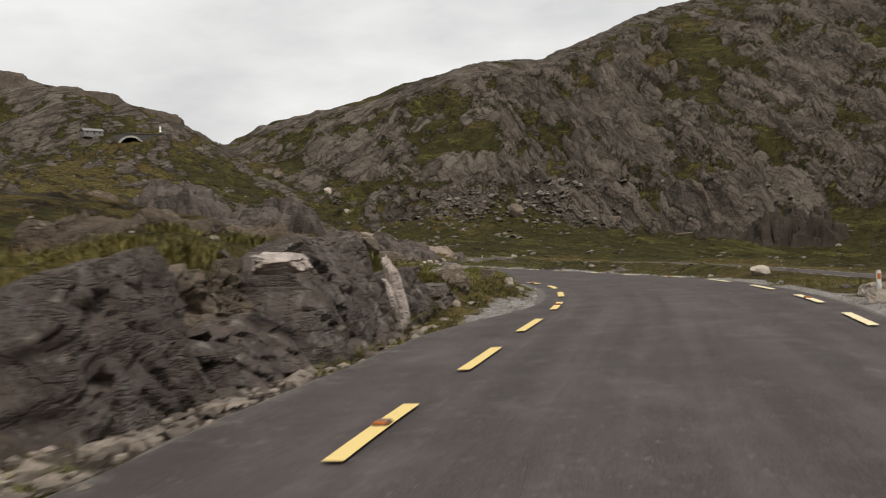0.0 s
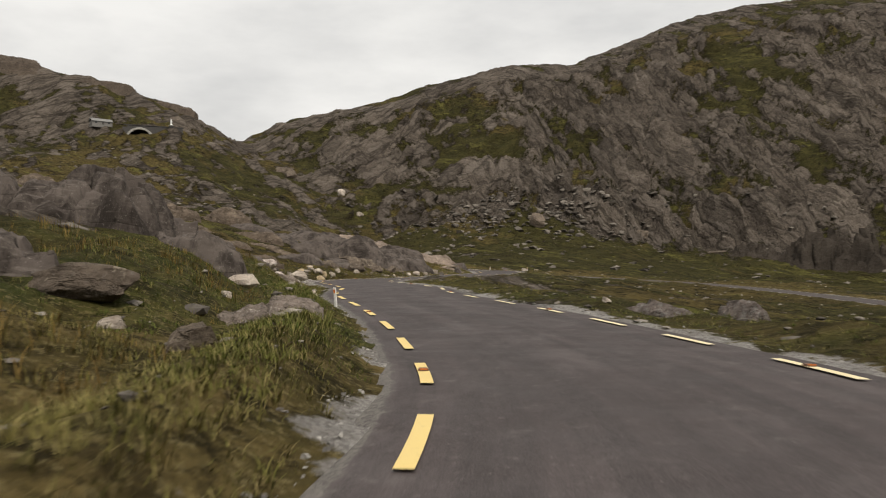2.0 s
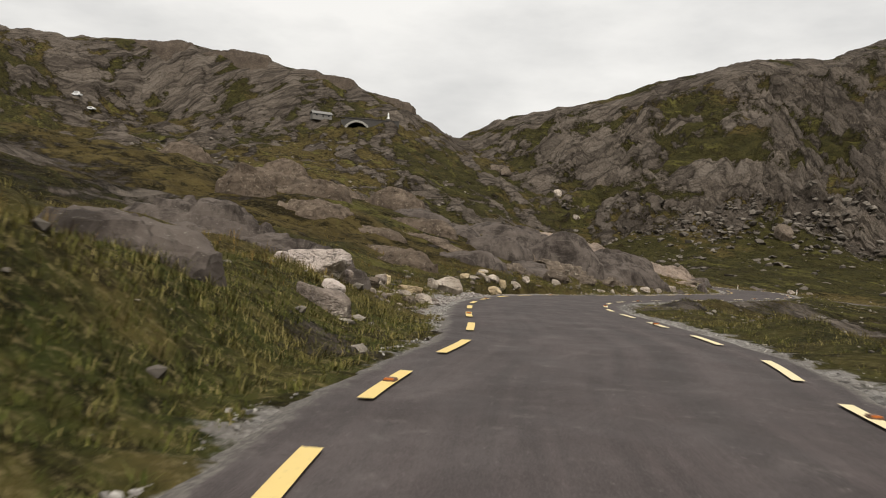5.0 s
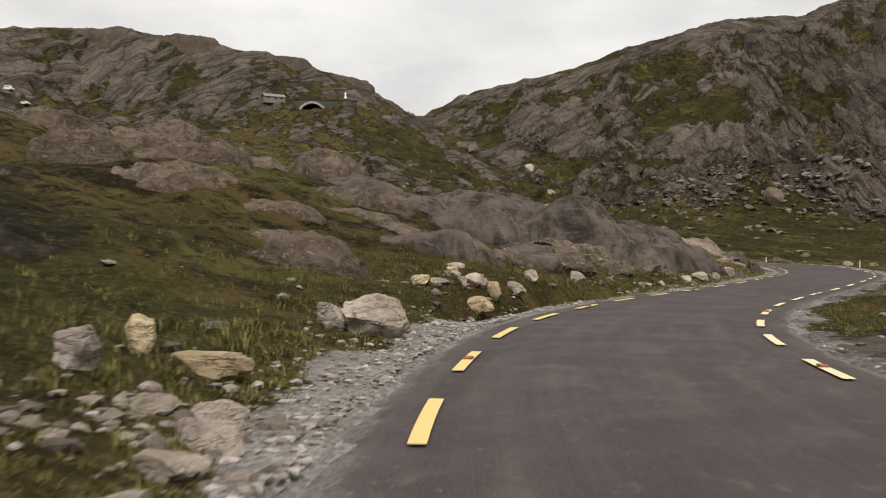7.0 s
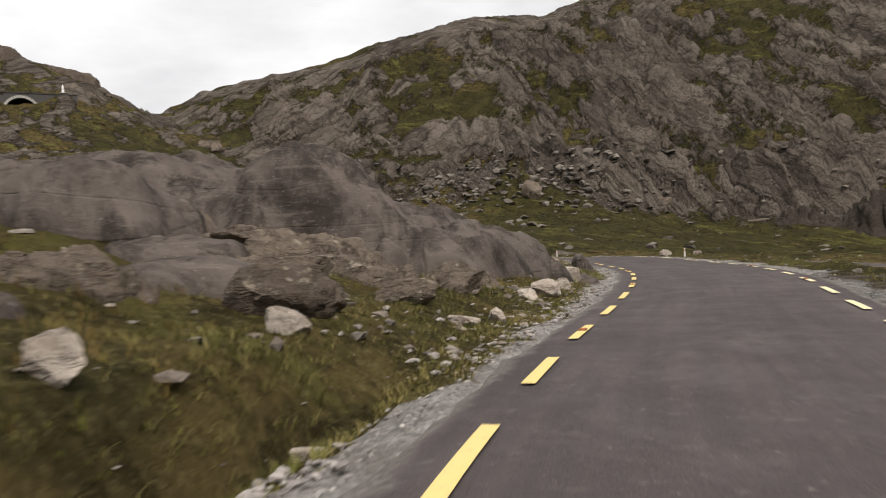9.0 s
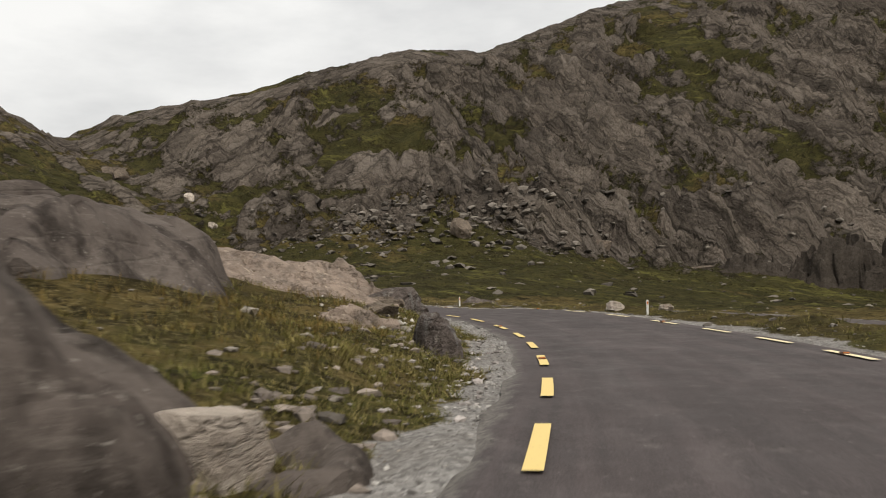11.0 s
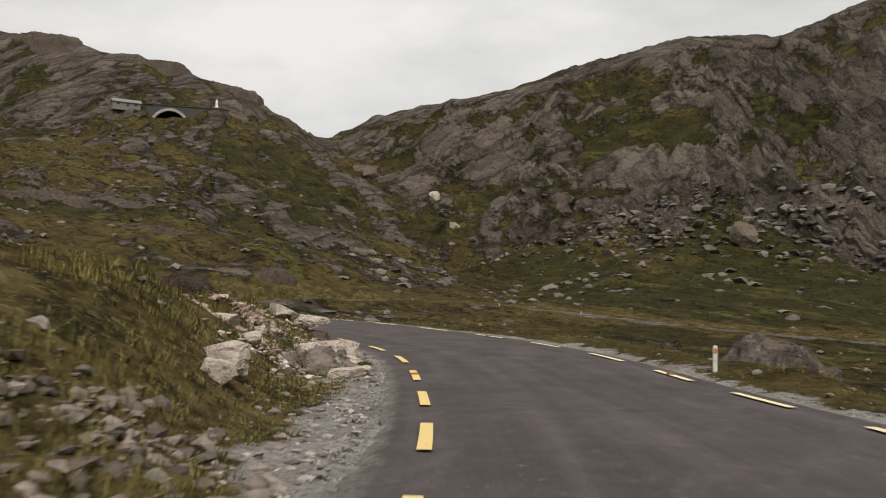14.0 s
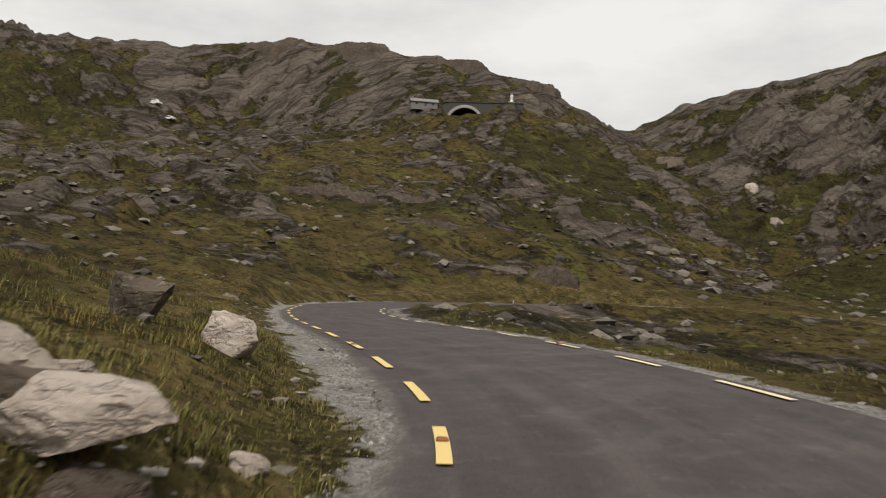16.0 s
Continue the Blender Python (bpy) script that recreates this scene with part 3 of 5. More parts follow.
    h = np.where(out < np.where(off < 0, 1.1 * cut, 0.0), zr - 0.10, h)
    strip = 0.22 + 0.3 * smooth(-0.25, 0.35, fbm(s, s * 0, 21, 2, 85)) + 0.7 * np.exp(-((s - S_AT(74)) / 3.2) ** 2) + 0.7 * np.exp(-((s - S_AT(82)) / 6) ** 2) + 0.1 * smooth(150, 170, s) + 0.25 * smooth(174, 184, s) - 0.22 * smooth(190, 202, s) - 0.5 * mossy + 0.2 * cut - 0.6 * smooth(S_AT(51), S_AT(54), s) * (1 - smooth(S_AT(63), S_AT(66), s))
    gravel = np.where(off < 0, smooth(strip + 0.6, strip - 0.2, out + 0.5 * fbm(x, y, 3, 3, 81)), 0.8 * smooth(1.0, 0.2, out + 0.5 * fbm(x, y, 3, 3, 83)))
    heath = np.clip(0.5 + 0.9 * fbm(x, y, 55, 3, 121) + 0.35 * smooth(20, -60, x) * (1 - smooth(330, 400, y)) - 0.7 * apron - 0.3 * face - 0.15 * side + 0.38 * smooth(-22, -32, x) * (1 - smooth(150, 200, y)) * smooth(48, 62, y) + 0.35 * smooth(S_AT(55), S_AT(68), s) * smooth(12, 5, out) * np.where(off < 0, 1, 0) - 0.9 * smooth(S_AT(30), S_AT(34), s) * (1 - smooth(S_AT(46), S_AT(66), s)) * smooth(11, 5, out), 0, 1)
    rock = rock - 0.4 * np.where(off < 0, smooth(11, 5, out), 0)
    heath = np.clip(heath + 0.6 * np.where(off < 0, ditch, 0), 0, 1)
    rock = rock + 0.7 * np.where(off < 0, cut * smooth(3.2, 1.8, out), 0)
    lush = np.where(off < 0, smooth(9, 3.5, out + 3 * fbm(x, y, 5, 3, 131)), 0.5 * smooth(4, 1, out))
    lush = lush * (1 - 0.55 * np.where(off < 0, smooth(S_AT(60), S_AT(68), s) * (1 - smooth(S_AT(98), S_AT(112), s)) * smooth(0.8, 2.0, out), 0))
    lush = lush * (1 - 0.9 * np.where(off < 0, ditch, 0))
    return h, np.clip(rock, 0, 1), gravel * (1 - 0.6 * np.where(off < 0, ditch, 0)), v, heath, lush


def steps(*spans):
    """Grid lines: (from, to, step) spans, joined."""
    return np.unique(np.round(np.concatenate([np.arange(a, b + 1e-6, d) for a, b, d in spans]), 3))


GX = steps((-3000, -600, 150), (-600, -460, 10), (-460, -240, 2.6), (-240, -104, 1.7), (-104, 14, 0.5), (14, 60, 1.0), (60, 150, 1.8), (150, 330, 4), (340, 600, 20), (600, 3000, 200))
GY = steps((-3000, -300, 150), (-300, -60, 20), (-60, -12, 3), (-12, 200, 0.5), (200, 272, 0.9), (272, 380, 1.0), (380, 530, 1.35), (530, 700, 4), (700, 1000, 25), (1000, 3000, 250))


def from_arrays(name, verts, faces, mat, smooth_faces=True):
    me = bpy.data.meshes.new(name)
    verts, faces = np.asarray(verts, np.float32), np.asarray(faces, np.int32)
    me.vertices.add(len(verts))
    me.vertices.foreach_set("co", verts.ravel())
    k = faces.shape[1]
    me.loops.add(faces.size)
    me.loops.foreach_set("vertex_index", faces.ravel())
    me.polygons.add(len(faces))
    me.polygons.foreach_set("loop_start", np.arange(0, faces.size, k, dtype=np.int32))
    me.polygons.foreach_set("use_smooth", np.full(len(faces), smooth_faces))
    me.update(calc_edges=True)
    me.materials.append(mat)
    return me


def grid_faces(nx, ny):
    i = np.arange(ny - 1)[:, None] * nx + np.arange(nx - 1)[None, :]
    return np.stack([i, i + 1, i + nx + 1, i + nx], -1).reshape(-1, 4)


gx, gy = np.meshgrid(GX, GY)
gx, gy = gx.ravel(), gy.ravel()
gh, g_rock, g_gravel, g_bed, g_heath, g_lush = land(gx, gy)
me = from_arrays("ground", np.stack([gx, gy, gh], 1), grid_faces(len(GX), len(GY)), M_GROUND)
for key, values in (("rock", g_rock), ("gravel", g_gravel), ("bed", g_bed), ("heath", g_heath), ("lush", g_lush)):
    me.attributes.new(key, "FLOAT", "POINT").data.foreach_set("value", values.astype(np.float32))
ground = tagged(new("ground", me), "rough moorland of brown-green grass and grey rock rising to hills", "ground", kind="structure")


def height(x, y):
    return float(land(np.array([x], float), np.array([y], float))[0][0])


# ---- the road surface and its paint ----
cols = np.array([-0.6, -0.4, 0.0, 0.8, 1.4, 2.0, 2.6, 3.2, 3.8, 4.4, 4.95, 5.35, 5.6])
share = np.clip(cols, 0, 4.95) / 4.95
ragged = fbm(LINE_S, LINE_S * 0, 2.3, 3, 91) * 0.12
rv, lane = [], []
for j, c in enumerate(cols):
    extra = ragged - 1.1 * (1 - smooth(48, 55, LINE_S)) if j == 0 else -1.1 * (1 - smooth(48, 55, LINE_S)) if j == 1 else (-ragged[::-1] if j == len(cols) - 1 else 0 * ragged)
    o = np.where(c < 0, c, np.where(c > 4.95, c - 4.95 + WIDE, share[j] * WIDE)) + extra
    tilt = BANK * np.clip(o / WIDE, 0, 1)
    crown = 0.025 * np.sin(np.pi * np.clip(share[j], 0, 1)) - (0.05 if j in (0, len(cols) - 1) else 0)
    rv.append(np.stack([LINE[:, 0] + SIDE[:, 0] * o, LINE[:, 1] + SIDE[:, 1] * o, LINE[:, 2] + tilt + crown], 1))
    lane.append(np.full(len(LINE), 1.0 if j in (3, 5, 7, 9) else 0.0))
rv = np.stack(rv, 1).reshape(-1, 3)
edge_cols = np.tile(cols, (len(LINE), 1))
edge_cols[:, 0] -= 0.5 * smooth(53, 57, LINE_S) * (1 - smooth(80, 90, LINE_S))
me = from_arrays("road", rv, grid_faces(len(cols), len(LINE)), M_ROAD)
me.attributes.new("lane", "FLOAT", "POINT").data.foreach_set("value", np.stack(lane, 1).ravel().astype(np.float32))
me.attributes.new("across", "FLOAT", "POINT").data.foreach_set("value", edge_cols.ravel().astype(np.float32))
me.attributes.new("run", "FLOAT", "POINT").data.foreach_set("value", np.repeat(LINE_S, len(cols)).astype(np.float32))
road = tagged(new("road", me), "narrow winding grey asphalt road with dashed yellow edge lines", "road", kind="structure")


def part(name, bm, mat, parent=None, label="", smooth_faces=False):
    me = bpy.data.meshes.new(name)
    bm.to_mesh(me)
    bm.free()
    me.materials.append(mat)
    if smooth_faces:
        me.polygons.foreach_set("use_smooth", [True] * len(me.polygons))
    ob = new(name, me)
    if parent is not None:
        ob.parent = parent
    return tagged(ob, label)


def dash(s0, s1, off, mat, width=0.15):
    """One painted dash, bent along the edge line."""
    bm = bmesh.new()
    rows = []
    for i in range(5):
        s = s0 + (s1 - s0) * i / 4
        rows.append([bm.verts.new(along(s, off + w, 0.0285 if abs(w) < 1 else 0)) for w in (-width / 2, width / 2)])
    for a, b in zip(rows, rows[1:]):
        bm.faces.new((a[0], a[1], b[1], b[0]))
    return part("edge_dash", bm, mat, road)


S_FIRST = float(LINE_S[np.argmin(np.hypot(LINE[:, 0] + 0.02, LINE[:, 1] - 12.29))])
for i in range(-3, 56):
    end = S_FIRST - 0.2 + 4.0 * (i - 1)
    dash(end - 2.0, end, 0.0, M_YELLOW)
for i in range(-3, 56):
    end = S_FIRST - 0.2 + 4.0 * (i - 1)
    w = float(np.interp(end, LINE_S, WIDE))
    dash(end - 2.0, end, w, M_PALER)


# ---- rocks ----
M_PALE = make_rock("pale_quartz_rock", (2.3, 2.15, 2.0), 1.0, 0.0, (0.70, 0.61, 0.52))
M_QUARTZ = make_rock("pink_white_quartz", (2.6, 2.45, 2.35), 1.5, 0.0, (0.74, 0.64, 0.58))
M_TAN = make_rock("tan_stained_rock", (2.6, 2.2, 1.7), 1.05, 0.0, (0.84, 0.68, 0.44))
M_DARK = make_rock("dark_slate_rock", (1.2, 1.2, 1.3), 0.0, 0.75)
M_HILL = make_rock("hill_cliff_rock", (0.85, 0.81, 0.78))
M_GREY = make_rock("grey_slab_rock", (2.4, 2.4, 2.5))
M_PINK = make_rock("pinkish_layered_rock", (2.35, 2.15, 2.0), 0.3, 0.0, (0.46, 0.39, 0.34))
M_HEAPROCK = make_rock("weathered_pinkish_rock", (3.1, 2.8, 2.5), 1.1, 0.0, (0.78, 0.67, 0.58))
M_SMOOTH = make_rock("ice_smoothed_rock", (1.3, 1.22, 1.14))
M_WHALE = make_worn_rock()


def rock_mesh(name, seed, sub=3, cuts=16, low=0.33, rough=0.05, grain=1.8, bed=0.0):
    """A boulder in a unit box: a ball cut by flat planes, chipped and roughened; bed > 0 steps it into layers."""
    rnd = random.Random(seed)
    bm = bmesh.new()
    bmesh.ops.create_icosphere(bm, subdivisions=sub, radius=1.0)
    spin = rnd.uniform(0, 3.14)
    planes = [(Vector((rnd.uniform(-0.3, 0.3), rnd.uniform(-0.3, 0.3), 1)).normalized(), rnd.uniform(0.38, 0.6))]
    for i in range(4):
        a = spin + i * 1.571 + rnd.uniform(-0.3, 0.3)
        planes.append((Vector((math.cos(a), math.sin(a), rnd.uniform(-0.1, 0.4))).normalized(), rnd.uniform(0.5, 0.75)))
    for i in range(cuts):
        n = Vector((rnd.uniform(-1, 1), rnd.uniform(-1, 1), rnd.uniform(-0.6, 1))).normalized()
        planes.append((n, rnd.uniform(low, 0.75) if i < cuts // 3 else rnd.uniform(0.6, 0.9)))
    shift = Vector((seed * 3.7, seed * 1.3, seed * 0.7))
    lay = Vector((rnd.uniform(-0.4, 0.4), rnd.uniform(-0.4, 0.4), 1)).normalized()
    for v in bm.verts:
        for n, d in planes:
            over = v.co.dot(n) - d
            if over > 0:
                v.co -= n * over * 0.97
        q = v.co * grain + shift
        k = 1 + rough * (noise.noise(q) + noise.noise(q * 2.7) * 0.9 + noise.noise(q * 6.1) * 0.7)
        if bed:
            layer = v.co.dot(lay) * 6.0 + 0.8 * noise.noise(q * 0.7)
            k += bed * (abs(layer - round(layer)) - 0.25)
        v.co *= k
    lo = [min(v.co[i] for v in bm.verts) for i in range(3)]
    hi = [max(v.co[i] for v in bm.verts) for i in range(3)]
    for v in bm.verts:
        v.co = Vector([(v.co[i] - (lo[i] + hi[i]) / 2) / (hi[i] - lo[i]) for i in range(3)])
    me = bpy.data.meshes.new(name)
    bm.to_mesh(me)
    bm.free()
    me.polygons.foreach_set("use_smooth", [True] * len(me.polygons))
    me.set_sharp_from_angle(angle=radians(22))
    return me


SHAPES = {}


def place_rocks(name, label, category, group, mat, rows, kinds, sub=4, sink=0.3, **how):
    """Rocks at (x, y, width, depth, height, turn): each stands a little sunk into the land."""
    xs, ys = np.array([r[0] for r in rows]), np.array([r[1] for r in rows])
    zs = land(xs, ys)[0]
    for i, (x, y, w, d, h, turn) in enumerate(rows):
        key = (mat.name, sub, (i * 7 + len(rows)) % kinds)
        if key not in SHAPES:
            SHAPES[key] = rock_mesh(name, len(SHAPES) + 5, sub, **how)
            SHAPES[key].materials.append(mat)
        ob = new(name, SHAPES[key])
        tip = random.Random(int(x * 31 + y * 17)).uniform(-9, 9)
        ob.matrix_world = pose(x, y, zs[i] + h * (0.5 - sink), tip, tip * 0.7, turn) @ Matrix.Diagonal((w, d, h * (1 + sink * 0.6), 1))
        tagged(ob, label, category, group)


def outcrop(label, group, mat, rows, block=0.25, edge=3.0, step=0.16, seed=0, beds=0.0, jag=0.04):
    """Bedrock that breaks through the turf at (x, y, length, width, top height, turn): a low dome, split by joints into blocks."""
    for i, (cx, cy, lx, ly, top, turn) in enumerate(rows):
        r = np.random.RandomState(seed + i)
        nu, nv = int(np.clip(lx / step, 18, 110)), int(np.clip(ly / step, 18, 110))
        u, v = np.meshgrid(np.linspace(-1.12, 1.12, nu), np.linspace(-1.12, 1.12, nv))
        u, v = u.ravel(), v.ravel()
        c, s_ = math.cos(radians(turn)), math.sin(radians(turn))
        x, y = cx + (u * lx * c - v * ly * s_) / 2, cy + (u * lx * s_ + v * ly * c) / 2
        turf = land(x, y)[0]
        size = min(lx, ly)
        ring = (np.abs(u) ** 2.6 + np.abs(v) ** 2.6) ** (1 / 2.6)
        ring = ring + 0.32 * smooth(0.45, 0.95, ring) * fbm(x, y, size * 0.55, 3, 40 + seed + i)
        ring = np.maximum(ring, 1.3 * smooth(0.98, 1.1, np.maximum(np.abs(u), np.abs(v))))
        dome = np.clip(1 - np.clip(ring, 0, 1.5) ** edge, -0.4, 1)
        n_cells = int(np.clip(lx * ly * 1.1, 7, 46))
        sites = r.uniform(-1.1, 1.1, (n_cells, 2))
        wu, wv = u + 0.10 * fbm(x, y, size * 0.3, 2, 77), v + 0.10 * fbm(x, y, size * 0.3, 2, 79)
        dist = np.hypot((wu[:, None] - sites[None, :, 0]) * lx, (wv[:, None] - sites[None, :, 1]) * ly * 1.5)
        near = np.sort(dist, axis=1)
        cell = np.argmin(dist, axis=1)
        lift, tilt = r.uniform(-1, 0.25, n_cells), r.uniform(-0.5, 0.5, (n_cells, 2))
        blocks = lift[cell] + tilt[cell, 0] * (u - sites[cell, 0]) * 2 + tilt[cell, 1] * (v - sites[cell, 1]) * 2
        joint = np.exp(-((near[:, 1] - near[:, 0]) / (0.05 * size + 0.03)) ** 2)
        mid = land(np.array([cx]), np.array([cy]))[0][0]
        rise = max(top - mid, 0.3 if top > -8 else 0.3 * size)
        keen = 0.45 * smooth(0.0, 0.7, dome)
        z = turf * (1 - keen) + keen * mid + rise * dome * (1 + block * blocks) - np.where(dome > 0, 0.09 * size * block * joint * 2, 0)
        z = np.where(dome < 0.02, turf - 0.25 + dome, z) + fbm(x, y, size * 0.22, 4, 60 + i) * 0.05 * size * (0.4 + block) * min(1.0, jag / 0.03) * np.clip(dome * 4, 0, 1)
        if beds:
            q = (z + 0.16 * (x - cx) + 0.1 * fbm(x, y, size * 0.4, 3, 66)) / beds
            f = q - np.floor(q)
            z = np.where(dome > 0.02, z + beds * 0.75 * (smooth(0.55, 0.95, f) - f) * np.clip(dome * 3, 0, 1), z)
        for k in range(len(x)):
            if dome[k] > -0.1:
                q = Vector((x[k], y[k], z[k] * 1.3)) / size
                push = size * jag * (2.0 * noise.noise(q * 3.1) + 1.2 * abs(noise.noise(q * 7.3)) + 0.7 * noise.noise(q * 17.0))
                out = Vector((x[k] - cx, y[k] - cy, 0.35 * size)).normalized() * push
                x[k], y[k], z[k] = x[k] + out.x, y[k] + out.y, z[k] + out.z
        me = from_arrays("rock_outcrop", np.stack([x - cx, y - cy, z - mid], 1), grid_faces(nu, nv), mat)
        me.set_sharp_from_angle(angle=radians(38))
        ob = tagged(new("rock_outcrop", me), label, "rock", group)
        ob.location = (cx, cy, mid)


# the rock cut at the start of the road
def rock_face(label, group, mat, y0, y1, off, top, lean, back, seed, facet=0.42, push=0.2, dip=62):
    """A broken rock face along the road between two places: flat facets between slanting joints, then the top running back into the turf."""
    r = np.random.RandomState(seed)
    s0, s1 = S_AT(y0), S_AT(y1)
    ns, nw = max(16, int((s1 - s0) / 0.05)), 56
    s, w = np.meshgrid(np.linspace(s0, s1, ns), np.linspace(0, 1, nw))
    s, w = s.ravel(), w.ravel()
    end = np.minimum(s - s0, s1 - s)
    round_off = smooth(0.0, 0.5, end + 0.12 * fbm(s, w * 2, 0.5, 2, seed))
    crest = top * (0.72 + 0.28 * smooth(0.0, 0.7, end)) * (1 + 0.3 * fbm(s, s * 0 + seed, 0.9, 3, seed + 1))
    k1, k2 = np.clip(w / 0.62, 0, 1), np.clip((w - 0.62) / 0.38, 0, 1)
    up = -0.3 + (crest + 0.3) * (1 - (1 - k1) ** 1.15) - 0.5 * top * k2 ** 2.2
    o = off - lean * k1 ** 1.3 - back * k2 - 0.9 * (1 - round_off) * (0.4 + k1)
    a, d = s * math.cos(radians(dip)) - up * math.sin(radians(dip)), s * math.sin(radians(dip)) + up * math.cos(radians(dip))
    n = int(max(14, 2.2 * (s1 - s0) * top / facet ** 2))
    sites = np.stack([r.uniform(a.min(), a.max(), n * 2), r.uniform(d.min(), d.max(), n * 2)], 1)
    wa, wd = a + 0.06 * fbm(s, up, 0.4, 2, seed + 3), d + 0.05 * fbm(up, s, 0.4, 2, seed + 5)
    dist = np.hypot((wa[:, None] - sites[None, :, 0]) * 0.6, (wd[:, None] - sites[None, :, 1]) * 1.25)
    cell = np.argmin(dist, axis=1)
    near = np.partition(dist, 1, axis=1)
    crack = np.exp(-((near[:, 1] - near[:, 0]) / 0.035) ** 2)
    lift, tilt = r.uniform(-1, 1, len(sites)), r.uniform(-1, 1, (len(sites), 2))
    bump = lift[cell] + 1.3 * (tilt[cell, 0] * (wa - sites[cell, 0]) + tilt[cell, 1] * (wd - sites[cell, 1])) / facet
    out = push * bump - 0.07 * crack + 0.05 * fbm(s, up, 0.22, 3, seed + 7)
    o = o + out * (1 - 0.6 * k2)
    up = up + 0.5 * out * k1 * (0.5 + k2)
    bx, by, bz = (np.interp(s, LINE_S, LINE[:, i]) for i in range(3))
    x = bx + np.interp(s, LINE_S, SIDE[:, 0]) * o
    y = by + np.interp(s, LINE_S, SIDE[:, 1]) * o
    cx, cy, cz = float(x.mean()), float(y.mean()), float(bz.mean())
    me = from_arrays("slate_outcrop", np.stack([x - cx, y - cy, bz + up - cz], 1), grid_faces(ns, nw), mat)
    me.set_sharp_from_angle(angle=radians(30))
    ob = tagged(new("slate_outcrop", me), label, "rock", group)
    ob.location = (cx, cy, cz)


rock_face("dark slate block standing beside the asphalt", "rocks of the road cut", M_DARK, 6.6, 8.8, -2.15, 1.3, 0.35, 1.3, 3, 0.85, 0.06)
rock_face("low stepped slate ledge with turf on top", "rocks of the road cut", M_DARK, 8.5, 11.2, -2.05, 0.62, 0.7, 1.4, 5, 0.4, 0.08, 15)
rock_face("broken flat slate ledge below the turf", "rocks of the road cut", M_ROCK, 8.9, 12.6, -2.95, 1.1, 0.3, 1.2, 7, 0.4, 0.08, 8)
rock_face("dark slate face with pale water streaks", "rocks of the road cut", M_DARK, 10.7, 14.95, -1.95, 1.5, 0.7, 1.5, 9, 0.85, 0.1)
rock_face("dark slate face under a lip of turf", "rocks of the road cut", M_DARK, 15.15, 17.8, -2.2, 1.0, 0.4, 1.5, 11, 0.6, 0.09)
rock_face("low broken slate with tufts of grass", "rocks of the road cut", M_DARK, 17.5, 20.4, -2.0, 0.55, 0.4, 1.3, 13, 0.5, 0.09)
outcrop("dark mossy rock on top of the road cut", "rocks on the road cut", M_SMOOTH,
        [(-5.9, 13.4, 3.4, 1.8, 2.05, 70), (-6.2, 18.4, 3.0, 2.2, 1.9, 40), (-6.6, 8.2, 2.6, 1.6, 1.9, 60)], 0.3, 3.4, 0.06, 13)
place_rocks("rock", "angular grey rock in the grassy bank", "rock", "rocks of the grassy bank", M_ROCK,
            [(-1.8, 20.0, 0.8, 0.6, 0.6, 0),
             (-6.6, 33.0, 1.9, 1.1, 0.6, 10), (-5.0, 24.0, 1.5, 1.1, 0.8, 50), (-1.2, 22.1, 0.4, 0.35, 0.3, 20), (-3.2, 30.0, 0.7, 0.5, 0.4, 45)], 5, 4, 0.3, rough=0.085, bed=0.035)
place_rocks("rock", "pale weathered stone lying in grass", "rock", "pale stones of the bank", M_PALE,
            [(-8.75, 43.6, 1.1, 0.8, 0.42, 25), (-0.75, 22.7, 0.26, 0.2, 0.25, 5), (-2.7, 22.8, 0.24, 0.2, 0.16, 5), (-2.7, 23.8, 0.28, 0.2, 0.18, 5),
             (-2.45, 23.3, 0.2, 0.2, 0.14, 5), (-5.2, 31.5, 0.35, 0.3, 0.25, 70), (-5.6, 29.2, 0.3, 0.3, 0.2, 33), (-7.0, 39.0, 0.3, 0.3, 0.2, 0), (-7.7, 46.6, 0.45, 0.3, 0.22, 9)],
            4, 3, 0.25)
for x, y, z, w, d, h, turn, tip in ((-1.98, 14.95, 0.5, 0.3, 0.3, 1.5, 30, 3), (-2.02, 14.6, 0.55, 0.12, 0.2, 0.7, 20, -24), (-2.42, 10.6, 1.13, 0.8, 0.55, 0.3, 25, 8)):
    ob = new("quartz_vein", rock_mesh("quartz_vein", int(50 + x * -10 + y), 4, 5, 0.6, 0.1))
    for v in ob.data.vertices:
        v.co = [math.copysign(abs(2 * c) ** 0.7, c) * 0.45 + 0.09 * noise.noise(v.co * 7 + Vector((i, y, x))) for i, c in enumerate(v.co)]
    ob.data.materials.append(M_QUARTZ)
    ob.matrix_world = pose(x, y, z, tip, -14 if h > w else 0, turn) @ Matrix.Diagonal((w, d, h, 1))
    tagged(ob, "pale quartz vein standing out of the dark rock face", "rock", "quartz veins of the road cut")
